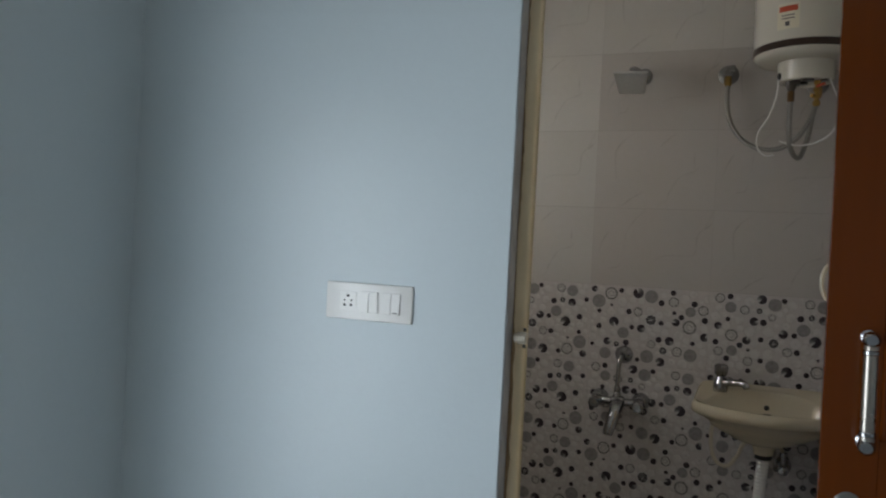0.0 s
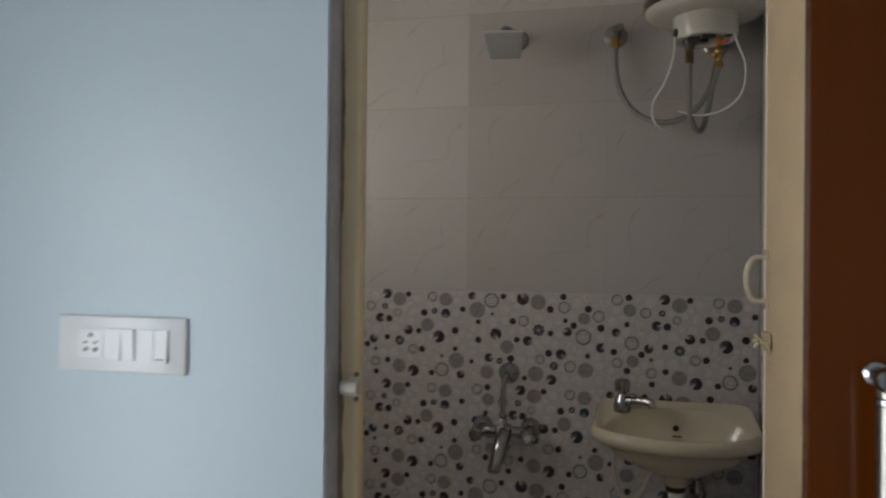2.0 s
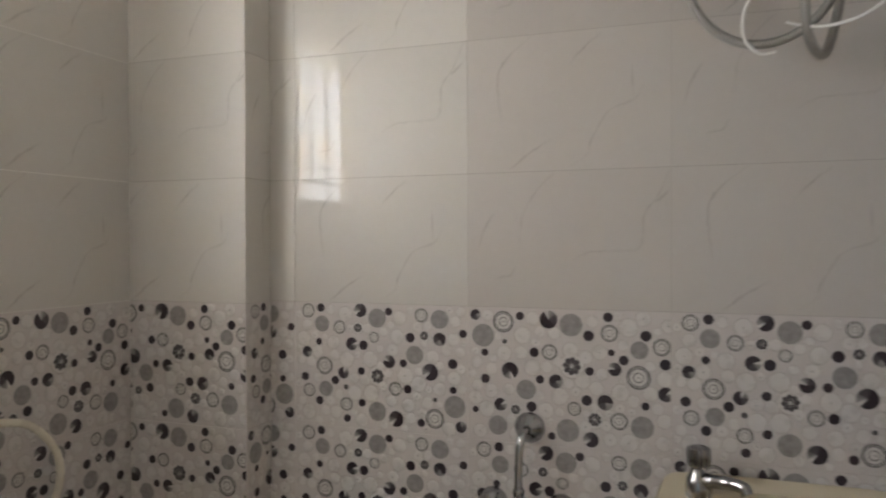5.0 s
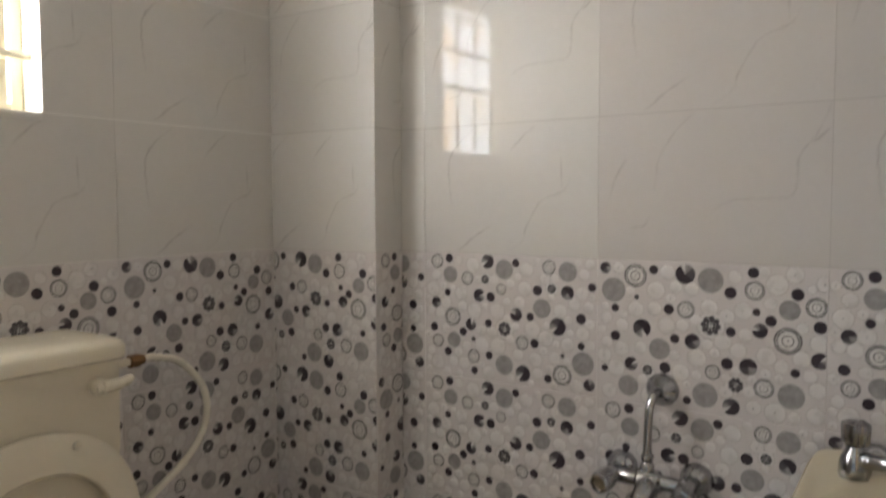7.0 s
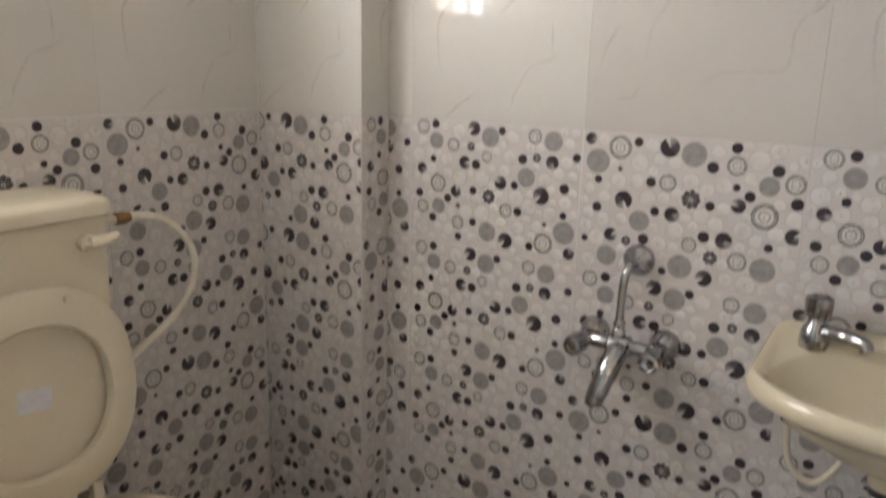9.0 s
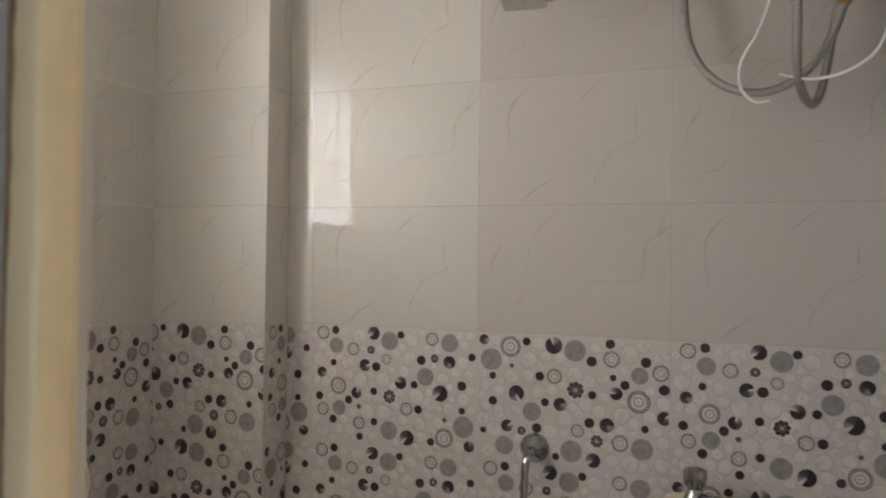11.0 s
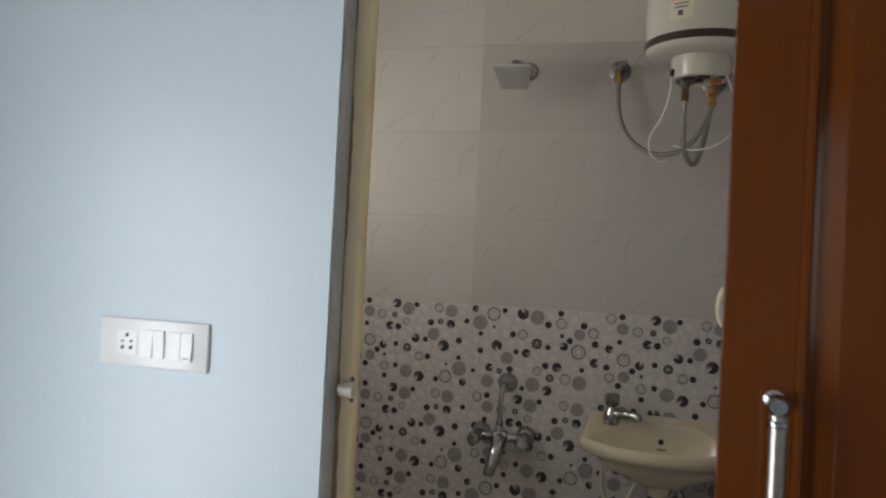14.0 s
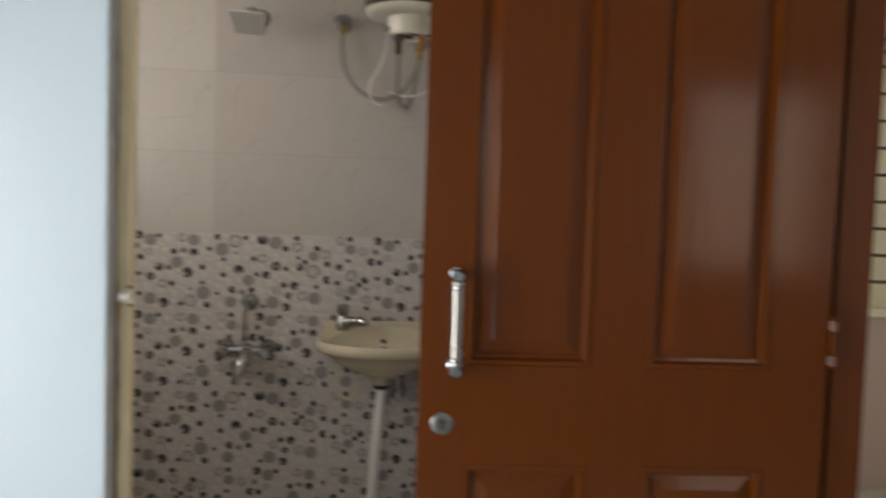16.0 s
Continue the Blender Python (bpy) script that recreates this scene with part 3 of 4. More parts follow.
def wall_mixer():
    ob = thing("wall_mixer", "chrome two-handle wall mixer with a riser bend, on the tiled wall", "mixer tap")
    x, z, y = -0.583, 0.764, BACK - 0.06
    for sx in (-1, 1):
        fx = x + 0.0775 * sx
        leg = part("leg", tube([(fx, BACK - 0.004, z), (fx, y + 0.018, z), (fx - 0.004 * sx, y + 0.004, z), (fx - 0.03 * sx, y, z)], 0.0125, 14), CHROME, ob, smooth=True)
        part("flange", lathe([(0.034, 0.0), (0.034, 0.003), (0.03, 0.013), (0.021, 0.025), (0.0155, 0.03)], along((fx, BACK, z), (fx, 0, z)), 28), CHROME, leg, smooth=True)
        hub = part("valve", lathe([(0.013, -0.012), (0.0185, -0.004), (0.0185, 0.014), (0.013, 0.018)], along((fx, y, z), (fx, 0, z)), 20), CHROME, ob, smooth=True)
        m = along((fx, y - 0.012, z), (fx + 0.08 * sx, y - 1, z - 0.08))
        rings = []
        for r, h in ((0.013, 0.0), (0.0195, 0.003), (0.0215, 0.012), (0.0215, 0.042), (0.02, 0.049), (0.015, 0.051), (0.014, 0.047), (0.004, 0.046)):
            rings.append([m @ Vector((r * (1 + 0.04 * math.cos(8 * a)) * math.cos(a), r * (1 + 0.04 * math.cos(8 * a)) * math.sin(a), h)) for a in [2 * math.pi * i / 40 for i in range(40)]])
        part("knob", loft(rings), CHROME, hub, "fluted chrome barrel knob", True)
    part("body", lathe([(0.012, -0.066), (0.015, -0.06), (0.015, -0.026), (0.023, -0.02), (0.025, 0.0), (0.023, 0.02), (0.015, 0.026), (0.015, 0.06), (0.012, 0.066)],
                       along((x, y, z), (x + 1, y, z)), 22), CHROME, ob, smooth=True)
    part("spout", tube([(x, y, z), (x + 0.002, y - 0.025, z - 0.012), (x - 0.002, y - 0.05, z - 0.035), (x - 0.011, y - 0.066, z - 0.072), (x - 0.019, y - 0.07, z - 0.1), (x - 0.021, y - 0.07, z - 0.112)],
                       [0.022, 0.0235, 0.023, 0.021, 0.0195, 0.018], 16), CHROME, ob, smooth=True)
    part("diverter", lathe([(0.014, 0), (0.014, 0.018), (0.0105, 0.024), (0.0125, 0.028), (0.0125, 0.038), (0.009, 0.042)], pose(x - 0.004, y, z + 0.014), 18), CHROME, ob, smooth=True)
    top = z + 0.173
    riser = part("riser", tube([(x - 0.005, y, z + 0.045), (x - 0.004, y, z + 0.1), (x - 0.002, y + 0.002, z + 0.145), (x + 0.002, y + 0.016, z + 0.168), (x + 0.005, BACK - 0.02, top), (x + 0.006, BACK, top)], 0.0085, 14), CHROME, ob, smooth=True)
    part("flange", lathe([(0.034, 0.0), (0.034, 0.003), (0.03, 0.011), (0.017, 0.021), (0.011, 0.028)], along((x + 0.006, BACK, top), (x + 0.006, 0, top)), 28), CHROME, riser, smooth=True)


wall_mixer()


def shower_head():
    ob = thing("shower_head", "square chrome overhead shower on a short wall arm", "shower")
    w = Vector((-0.555, BACK, 2.005))
    part("flange", lathe([(0.032, 0), (0.032, 0.003), (0.026, 0.012), (0.013, 0.02)], along(w, w + Vector((0, -1, 0))), 28), CHROME, ob, smooth=True)
    part("arm", tube([w, w + Vector((0, -0.06, 0.0)), w + Vector((-0.014, -0.115, 0.002)), w + Vector((-0.02, -0.134, 0.0))], 0.0095, 12), CHROME, ob, smooth=True)
    c = w + Vector((-0.022, -0.172, -0.054))
    m = Matrix.Translation(c) @ Euler((radians(-32), radians(1), radians(3))).to_matrix().to_4x4()
    part("ball_joint", lathe([(0.006, -0.004), (0.013, 0.002), (0.015, 0.012), (0.0125, 0.022), (0.0105, 0.03), (0.0105, 0.05), (0.0135, 0.052), (0.0135, 0.06), (0.009, 0.063)], m, 18), CHROME, ob, smooth=True)
    bm = box(-0.054, 0.054, -0.054, 0.054, -0.014, 0, 0.006, segments=3)
    rings = [[(sx * r, sy * r, h) for sx, sy in ((-1, -1), (1, -1), (1, 1), (-1, 1))] for r, h in ((0.047, 0.0), (0.03, 0.008), (0.014, 0.012))]
    loft(rings, bm=bm)
    for v in bm.verts:
        v.co.x *= 1.0 - 2.6 * v.co.y
    bm.transform(m)
    head = part("head", bm, SPRAY, ob)
    bm = box(-0.042, 0.042, -0.042, 0.042, -0.0155, -0.0135)
    bm.transform(m)
    part("spray_face", bm, SPRAY, head, "grey spray face")


shower_head()


def water_heater():
    ob = thing("water_heater", "white cylindrical electric water heater with a dark brown band", "water heater")
    c = pose(-0.005, 2.462, 0)
    part("tank", lathe([(0.164, 2.03), (0.166, 2.05), (0.166, 2.42), (0.155, 2.46), (0.11, 2.49), (0.04, 2.5)], c, 48), HEATER_WHITE, ob, smooth=True)
    part("band", lathe([(0.163, 2.006), (0.1685, 2.009), (0.1685, 2.027), (0.163, 2.03)], c, 48), BAND, ob, "dark brown trim band", True)
    part("lower_shell", lathe([(0.165, 2.006), (0.163, 1.998), (0.152, 1.990), (0.133, 1.985), (0.085, 1.984)], c, 48), HEATER_WHITE, ob, smooth=True)
    cap = part("terminal_cover", lathe([(0.088, 1.986), (0.087, 1.935), (0.083, 1.922), (0.07, 1.92), (0.066, 1.926), (0.05, 1.928)], c, 40), HEATER_WHITE, ob, smooth=True)
    for dx, dy, r in ((0.006, -0.045, 0.018), (-0.004, 0.008, 0.012), (0.055, -0.045, 0.011)):
        part("recess", lathe([(r, 1.9185), (r, 1.927)], pose(-0.005 + dx, 2.462 + dy, 0), 20), DARK, cap)
    part("terminal_block", box(-0.058, -0.022, 2.43, 2.475, 1.912, 1.927, 0.003), HINGE, cap, "dark grey terminal block")
    part("cable_gland", lathe([(0.012, 0), (0.012, 0.004), (0.008, 0.006)], along((-0.085, 2.43, 1.938), (-1, 2.1, 1.91)), 16), DARK, cap)
    # wall bracket behind the tank
    part("bracket", box(-0.1, 0.09, 2.60, BACK, 2.2, 2.25, 0.003), SATIN, ob)
    lab = bmesh.new()
    rows = [[], []]
    for i in range(9):
        a = radians(-126 + 24 * i / 8)
        for k, zz in enumerate((2.062, 2.145)):
            rows[k].append(lab.verts.new((-0.005 + 0.1668 * math.cos(a), 2.462 + 0.1668 * math.sin(a), zz)))
    for i in range(8):
        lab.faces.new((rows[0][i], rows[0][i + 1], rows[1][i + 1], rows[1][i]))
    label = part("rating_label", lab, PAPER, ob, "cream paper rating label with a red heading")
    for (z0, z1, a0, a1, m) in ((2.118, 2.136, -124, -104, RED), (2.104, 2.108, -121, -107, MID_INK), (2.094, 2.098, -121, -107, MID_INK), (2.072, 2.086, -117, -112, DARK_INK)):
        b2 = bmesh.new()
        for i in range(4):
            u, v = radians(a0 + (a1 - a0) * i / 4), radians(a0 + (a1 - a0) * (i + 1) / 4)
            b2.faces.new([b2.verts.new((-0.005 + 0.1672 * math.cos(q), 2.462 + 0.1672 * math.sin(q), zz)) for q, zz in ((u, z0), (v, z0), (v, z1), (u, z1))])
        part("printed_bar", b2, m, label)
    dark = part("nipple", lathe([(0.010, 1.892), (0.012, 1.897), (0.018, 1.914), (0.018, 1.925)], pose(-0.048, 2.45, 0), 18), HINGE, ob, "dark grey nipple", True)
    part("nut", lathe([(0.009, 1.856), (0.0112, 1.859), (0.0112, 1.888), (0.009, 1.893)], pose(-0.048, 2.45, 0), 6), TARNISHED, dark, "tarnished brown brass nut")
    nip = part("nipple", lathe([(0.008, 1.84), (0.008, 1.914), (0.011, 1.918), (0.011, 1.925)], pose(0.03, 2.45, 0), 16), BRASS, ob, "long brass safety valve", True)
    for z0, z1, r in ((1.842, 1.858, 0.0118), (1.866, 1.88, 0.0128), (1.888, 1.9, 0.011)):
        part("nut", lathe([(r * 0.86, z0), (r, z0 + 0.002), (r, z1 - 0.002), (r * 0.86, z1)], pose(0.03, 2.45, 0), 6), BRASS, nip)
    part("outlet", lathe([(0.005, 0), (0.005, 0.016), (0.0065, 0.017), (0.0065, 0.024)], along((0.03, 2.45, 1.873), (-0.2, 2.2, 1.873)), 12), BRASS, nip)
    part("valve_lever", tube([(0.028, 2.44, 1.904), (0.042, 2.432, 1.908), (0.052, 2.428, 1.911)], 0.005), RED, ob, "orange-red safety valve lever")


water_heater()


def angle_stop(name, x, z, label):
    ob = thing(name, label, "valve", "outlets under the heater")
    part("flange", lathe([(0.036, 0), (0.036, 0.002), (0.031, 0.006), (0.018, 0.009), (0.013, 0.016)], along((x, BACK, z), (x, 0, z)), 30), DULL_CHROME, ob, smooth=True)
    part("body", lathe([(0.012, 0), (0.012, 0.03), (0.016, 0.034), (0.016, 0.055), (0.01, 0.06)], along((x, BACK, z), (x, 0, z)), 16), DULL_CHROME, ob, smooth=True)
    part("handle", box(x + 0.004, x + 0.024, BACK - 0.066, BACK - 0.05, z + 0.002, z + 0.022, 0.003), DULL_CHROME, ob)
    part("outlet", lathe([(0.010, -0.028), (0.010, 0.0)], pose(x, BACK - 0.045, z), 14), BRASS, ob, smooth=True)
    part("nut", lathe([(0.010, -0.05), (0.0118, -0.047), (0.0118, -0.02), (0.010, -0.017)], pose(x, BACK - 0.045, z), 6), BRASS, ob)
    return ob


angle_stop("wall_outlet", -0.252, 2.0, "chrome wall outlet with a brass nut under the heater")
angle_stop("wall_outlet", 0.045, 1.955, "chrome wall outlet with a brass nut behind the heater")

hose = thing("water_hose", "braided steel water hose hanging from the wall outlet", "hose", "hoses under the heater")
part("braid", tube([(-0.252, 2.605, 1.955), (-0.252, 2.60, 1.90), (-0.238, 2.585, 1.82), (-0.20, 2.57, 1.755), (-0.14, 2.55, 1.715), (-0.075, 2.53, 1.712), (-0.02, 2.51, 1.745), (0.015, 2.48, 1.80), (0.03, 2.45, 1.848)], 0.0085), STEEL_BRAID, hose, smooth=True)
hose = thing("water_hose", "braided steel water hose looped under the heater", "hose", "hoses under the heater")
part("braid", tube([(-0.048, 2.45, 1.862), (-0.048, 2.455, 1.78), (-0.043, 2.48, 1.72), (-0.025, 2.52, 1.685), (-0.003, 2.56, 1.69), (0.018, 2.59, 1.76), (0.032, 2.60, 1.85), (0.045, 2.605, 1.912)], 0.0085), STEEL_BRAID, hose, smooth=True)
cable = thing("power_cable", "thin white cable dangling from the heater cover", "cable", "cables of the heater")
part("sheath", tube([(-0.088, 2.43, 1.936), (-0.092, 2.44, 1.875), (-0.113, 2.46, 1.81), (-0.143, 2.48, 1.758), (-0.143, 2.50, 1.712), (-0.118, 2.51, 1.686), (-0.09, 2.52, 1.688)], 0.003, 8), WHITE_PLASTIC, cable, smooth=True)
cable = thing("power_cable", "thin white cable looping from the heater cover", "cable", "cables of the heater")
part("sheath", tube([(0.064, 2.42, 1.928), (0.078, 2.42, 1.89), (0.096, 2.43, 1.845), (0.096, 2.44, 1.79), (0.076, 2.45, 1.748), (0.035, 2.46, 1.722), (-0.015, 2.47, 1.714), (-0.05, 2.48, 1.722), (-0.075, 2.485, 1.731)], 0.003, 8), WHITE_PLASTIC, cable, smooth=True)


def basin_plumbing():
    waste = thing("waste_pipe", "white corrugated plastic waste pipe under the basin", "pipe")
    prof = []
    z = 0.02
    while z < 0.648:
        prof += [(0.0185, z), (0.0205, z + 0.004), (0.0205, z + 0.008), (0.0185, z + 0.012)]
        z += 0.0125
    m = along((-0.112, BACK - 0.14, 0.0), (-0.073, BACK - 0.165, 0.653))
    part("corrugated_tube", lathe(prof, m, 18), WHITE_PLASTIC, waste, smooth=True)
    valve = thing("stop_valve", "chrome angle stop valve on the tiles under the basin", "valve")
    x, zz = -0.005, 0.60
    part("flange", lathe([(0.03, 0), (0.03, 0.003), (0.02, 0.014)], along((x, BACK, zz), (x, 0, zz)), 24), CHROME, valve, smooth=True)
    part("body", lathe([(0.012, 0), (0.012, 0.04), (0.016, 0.045), (0.016, 0.066), (0.01, 0.07)], along((x, BACK, zz), (x, 0, zz)), 16), CHROME, valve, smooth=True)
    part("outlet", lathe([(0.010, 0), (0.010, 0.04), (0.013, 0.042), (0.013, 0.055)], pose(x, BACK - 0.05, zz), 14), CHROME, valve, smooth=True)
    part("handle", lathe([(0.010, 0), (0.0165, 0.003), (0.0175, 0.012), (0.015, 0.02), (0.008, 0.022)], along((x, BACK - 0.066, zz - 0.003), (x, 0, zz - 0.01)), 20), CHROME, valve, "round chrome valve knob", True)
    part("lever", tube([(x - 0.006, BACK - 0.075, zz - 0.003), (x - 0.032, BACK - 0.078, zz + 0.001)], 0.004, steps=0), CHROME, valve)
    h = thing("basin_hose", "white plastic supply hose looping under the basin", "hose")
    part("tube", tube([(-0.223, BACK - 0.07, 0.80), (-0.238, BACK - 0.068, 0.76), (-0.246, BACK - 0.064, 0.70), (-0.243, BACK - 0.06, 0.64), (-0.230, BACK - 0.06, 0.602), (-0.205, BACK - 0.06, 0.583),
                       (-0.18, BACK - 0.06, 0.588), (-0.155, BACK - 0.06, 0.626), (-0.13, BACK - 0.06, 0.678), (-0.08, BACK - 0.055, 0.70), (-0.03, BACK - 0.05, 0.69), (-0.007, BACK - 0.05, 0.655)], 0.007), IVORY_PLASTIC, h, smooth=True)


basin_plumbing()


def toilet():
    """Floor-standing bowl against the left wall, seat and lid raised against the cistern."""
    cy = 1.812
    bowl = thing("toilet_bowl", "ivory ceramic toilet with its seat and lid raised", "toilet")
    n = 40

    def ring(x0, x1, w, z, power=2.3):
        return [((x0 + x1) / 2 + math.copysign(abs(math.cos(a)) ** (2 / power), math.cos(a)) * (x1 - x0) / 2, cy + math.copysign(abs(math.sin(a)) ** (2 / power), math.sin(a)) * w, z)
                for a in [2 * math.pi * i / n for i in range(n)]]
    part("body", loft([ring(-1.46, -1.06, 0.11, 0.0), ring(-1.46, -1.06, 0.11, 0.04), ring(-1.45, -1.08, 0.10, 0.16), ring(-1.455, -1.0, 0.15, 0.28), ring(-1.46, -0.905, 0.205, 0.38), ring(-1.462, -0.872, 0.222, 0.428),
                       ring(-1.458, -0.876, 0.219, 0.438), ring(-1.45, -0.885, 0.212, 0.442), ring(-1.35, -0.922, 0.172, 0.441), ring(-1.343, -0.93, 0.166, 0.434), ring(-1.325, -0.945, 0.152, 0.41), ring(-1.27, -1.0, 0.105, 0.32), ring(-1.22, -1.06, 0.06, 0.25)]), IVORY, bowl, smooth=True)

    def up(m, rings):
        return [[m @ Vector(p) for p in r] for r in rings]

    def oval(w, h, z, off=0.0, power=2.25):
        return [(off + math.copysign(abs(math.cos(a)) ** (2 / power), math.cos(a)) * h, math.copysign(abs(math.sin(a)) ** (2 / power), math.sin(a)) * w, z)
                for a in [2 * math.pi * i / n for i in range(n)]]
    # raised parts: local x runs up, local z out of the wall
    lean = pose(-1.392, cy - 0.01, 0.71, 0, -94, 0)
    seat = part("seat", loft(up(lean, [oval(0.189, 0.205, 0.0), oval(0.194, 0.210, -0.005), oval(0.194, 0.210, -0.011), oval(0.188, 0.204, -0.016), oval(0.143, 0.150, -0.021, -0.004), oval(0.138, 0.145, -0.021, -0.004),
                                       oval(0.134, 0.141, -0.016, -0.004), oval(0.134, 0.141, -0.002, -0.004), oval(0.14, 0.147, 0.0, -0.004)]), closed=True), IVORY_PLASTIC, bowl, "raised ivory plastic seat ring", True)
    for dy in (-0.07, 0.07):
        part("buffer", lathe([(0.008, 0), (0.007, 0.006)], lean @ pose(0.178, dy, -0.018, 180, 0, 0), 12), IVORY_PLASTIC, seat)
    lid_m = lean @ pose(0.0, 0, 0.019)
    part("lid", loft(up(lid_m, [oval(0.192, 0.208, 0.002), oval(0.196, 0.213, -0.006), oval(0.196, 0.213, -0.012), oval(0.188, 0.205, -0.016), oval(0.178, 0.194, -0.011), oval(0.09, 0.10, -0.009)])), IVORY_PLASTIC, bowl, "raised ivory lid behind the seat", True)
    bm = box(-0.021, 0.021, -0.031, 0.031, -0.0098, -0.0088)
    bm.transform(lid_m @ pose(-0.002, 0.0, 0, 0, 0, 8))
    part("sticker", bm, STICKER, bowl, "small pale blue paper sticker on the lid")
    for dy in (-0.075, 0.075):
        hinge = part("hinge", box(-1.425, -1.365, cy + dy - 0.014, cy + dy + 0.014, 0.438, 0.47, 0.004), IVORY_PLASTIC, bowl, smooth=True)
        part("tab", box(-1.385, -1.365, cy + dy - 0.011, cy + dy + 0.011, 0.47, 0.515, 0.003), IVORY_PLASTIC, hinge)
    part("hinge_bar", tube([(-1.392, cy - 0.10, 0.458), (-1.392, cy + 0.10, 0.458)], 0.009, steps=0), IVORY_PLASTIC, bowl)

    tank = thing("cistern", "ivory plastic flush cistern fixed to the tiled wall", "cistern")
    y0, y1 = cy - 0.21, 1.995

    def slab(d, z, x1):
        return [(LEFT + 0.002, y0 + d, z), (LEFT + 0.002, y1 - d, z), (x1 - d * 0.6 - 0.03, y1 - d, z), (x1 - d * 0.6 - 0.009, y1 - d - 0.009, z), (x1 - d * 0.6, y1 - d - 0.03, z),
                (x1 - d * 0.6, y0 + d + 0.03, z), (x1 - d * 0.6 - 0.009, y0 + d + 0.009, z), (x1 - d * 0.6 - 0.03, y0 + d, z)]
    part("body", loft([slab(0.03, 0.68, -1.415), slab(0.02, 0.69, -1.41), slab(0.008, 0.86, -1.405), slab(0.006, 1.025, -1.405)]), IVORY_PLASTIC, tank, smooth=True)
    part("lid", loft([slab(0.004, 1.025, -1.401), slab(0.0, 1.03, -1.397), slab(0.0, 1.052, -1.397), slab(0.004, 1.061, -1.402), slab(0.02, 1.067, -1.425), slab(0.06, 1.068, -1.46)]), IVORY_PLASTIC, tank, "ivory cistern lid", True)
    lever = part("flush_lever", tube([(-1.392, y1 - 0.078, 0.982), (-1.388, y1 - 0.064, 0.983), (-1.386, y1 - 0.045, 0.983), (-1.388, y1 - 0.02, 0.986), (-1.393, y1 - 0.008, 0.988)], [0.010, 0.0125, 0.0115, 0.010, 0.008], 14), IVORY_PLASTIC, tank, "pale ivory flush lever", True)
    part("boss", lathe([(0.0165, 0), (0.0165, 0.01), (0.0135, 0.016), (0.006, 0.018)], along((-1.405, y1 - 0.070, 0.9825), (1, y1 - 0.070, 0.9825)), 18), IVORY_PLASTIC, lever)
    h = thing("cistern_hose", "white plastic inlet hose looping from the cistern", "hose")
    nut = part("nut", lathe([(0.011, 0), (0.0145, 0.002), (0.0145, 0.024), (0.011, 0.026), (0.011, 0.034)], along((-1.505, y1 + 0.062, 0.993), (-1.505, y1 + 1, 0.993)), 6), TARNISHED, h, "tarnished brass nut")
    part("stub", tube([(-1.505, y1 - 0.012, 0.992), (-1.505, y1 + 0.066, 0.993)], 0.009, steps=0), IVORY_PLASTIC, h)
    part("tube", tube([(-1.505, y1 + 0.09, 0.993), (-1.506, y1 + 0.125, 0.992), (-1.51, y1 + 0.19, 0.97), (-1.515, y1 + 0.255, 0.90), (-1.52, y1 + 0.265, 0.82), (-1.53, y1 + 0.225, 0.745),
                       (-1.54, y1 + 0.15, 0.69), (-1.55, y1 + 0.09, 0.65), (-1.565, y1 + 0.06, 0.61), (LEFT, y1 + 0.05, 0.58)], 0.0085, 12), HOSE_PLASTIC, h, smooth=True)


toilet()


# ---- tiles ----
TW, TH = 0.45, 0.30
# the two prints, in millimetres from a tile's upper left corner: x, down, radius
A_BLACK = ((72, 13, 10), (253, 18, 9), (67, 96, 8), (28, 183, 10), (111, 188, 10), (181, 162, 9), (187, 100, 11), (308, 77, 11), (290, 138, 9), (413, 133, 11), (438, 63, 9),
           (301, 198, 10), (414, 193, 8), (68, 240, 10), (183, 238, 9), (143, 278, 9), (335, 274, 9), (140, 203, 6), (370, 218, 5))
A_PIE = ((179, 17, 15), (34, 122, 12), (156, 98, 14), (133, 169, 13), (254, 136, 14), (381, 78, 14), (358, 155, 18), (272, 270, 17), (433, 276, 12))
A_GREY = ((75, 52, 20), (223, 34, 23), (381, 32, 22), (319, 117, 22), (85, 210, 19), (223, 256, 23), (418, 231, 26))
A_RING = ((37, 21, 16), (123, 59, 15), (215, 80, 12), (336, 24, 15), (82, 154, 20), (39, 216, 15), (270, 199, 15), (141, 244, 15), (369, 262, 21))
A_FLOWER = ((172, 59, 9), (343, 71, 9), (224, 172, 14))
B_BLACK = ((121, 18, 9), (40, 102, 8), (41, 161, 10), (153, 97, 10), (272, 56, 11), (313, 15, 10), (274, 132, 9), (166, 156, 9), (391, 52, 11), (346, 105, 10), (430, 110, 11),
           (18, 232, 7), (147, 217, 11), (268, 195, 11), (390, 199, 8), (192, 278, 8), (86, 76, 5), (320, 90, 7))
B_PIE = ((18, 18, 11), (185, 24, 18), (98, 140, 17), (201, 158, 14), (327, 125, 13), (307, 197, 15), (76, 217, 13), (431, 172, 14), (277, 279, 15))
B_GREY = ((36, 64, 26), (234, 34, 25), (135, 180, 22), (378, 82, 19), (70, 264, 22), (227, 263, 25), (384, 244, 24))
B_RING = ((83, 32, 22), (187, 95, 16), (316, 49, 17), (423, 74, 17), (376, 140, 23), (241, 215, 14), (336, 235, 17))
B_FLOWER = ((236, 123, 16), (111, 226, 9), (285, 235, 12))
PRINTS = {"A": (A_BLACK, A_PIE, A_GREY, A_RING, A_FLOWER, 11), "B": (B_BLACK, B_PIE, B_GREY, B_RING, B_FLOWER, 12)}
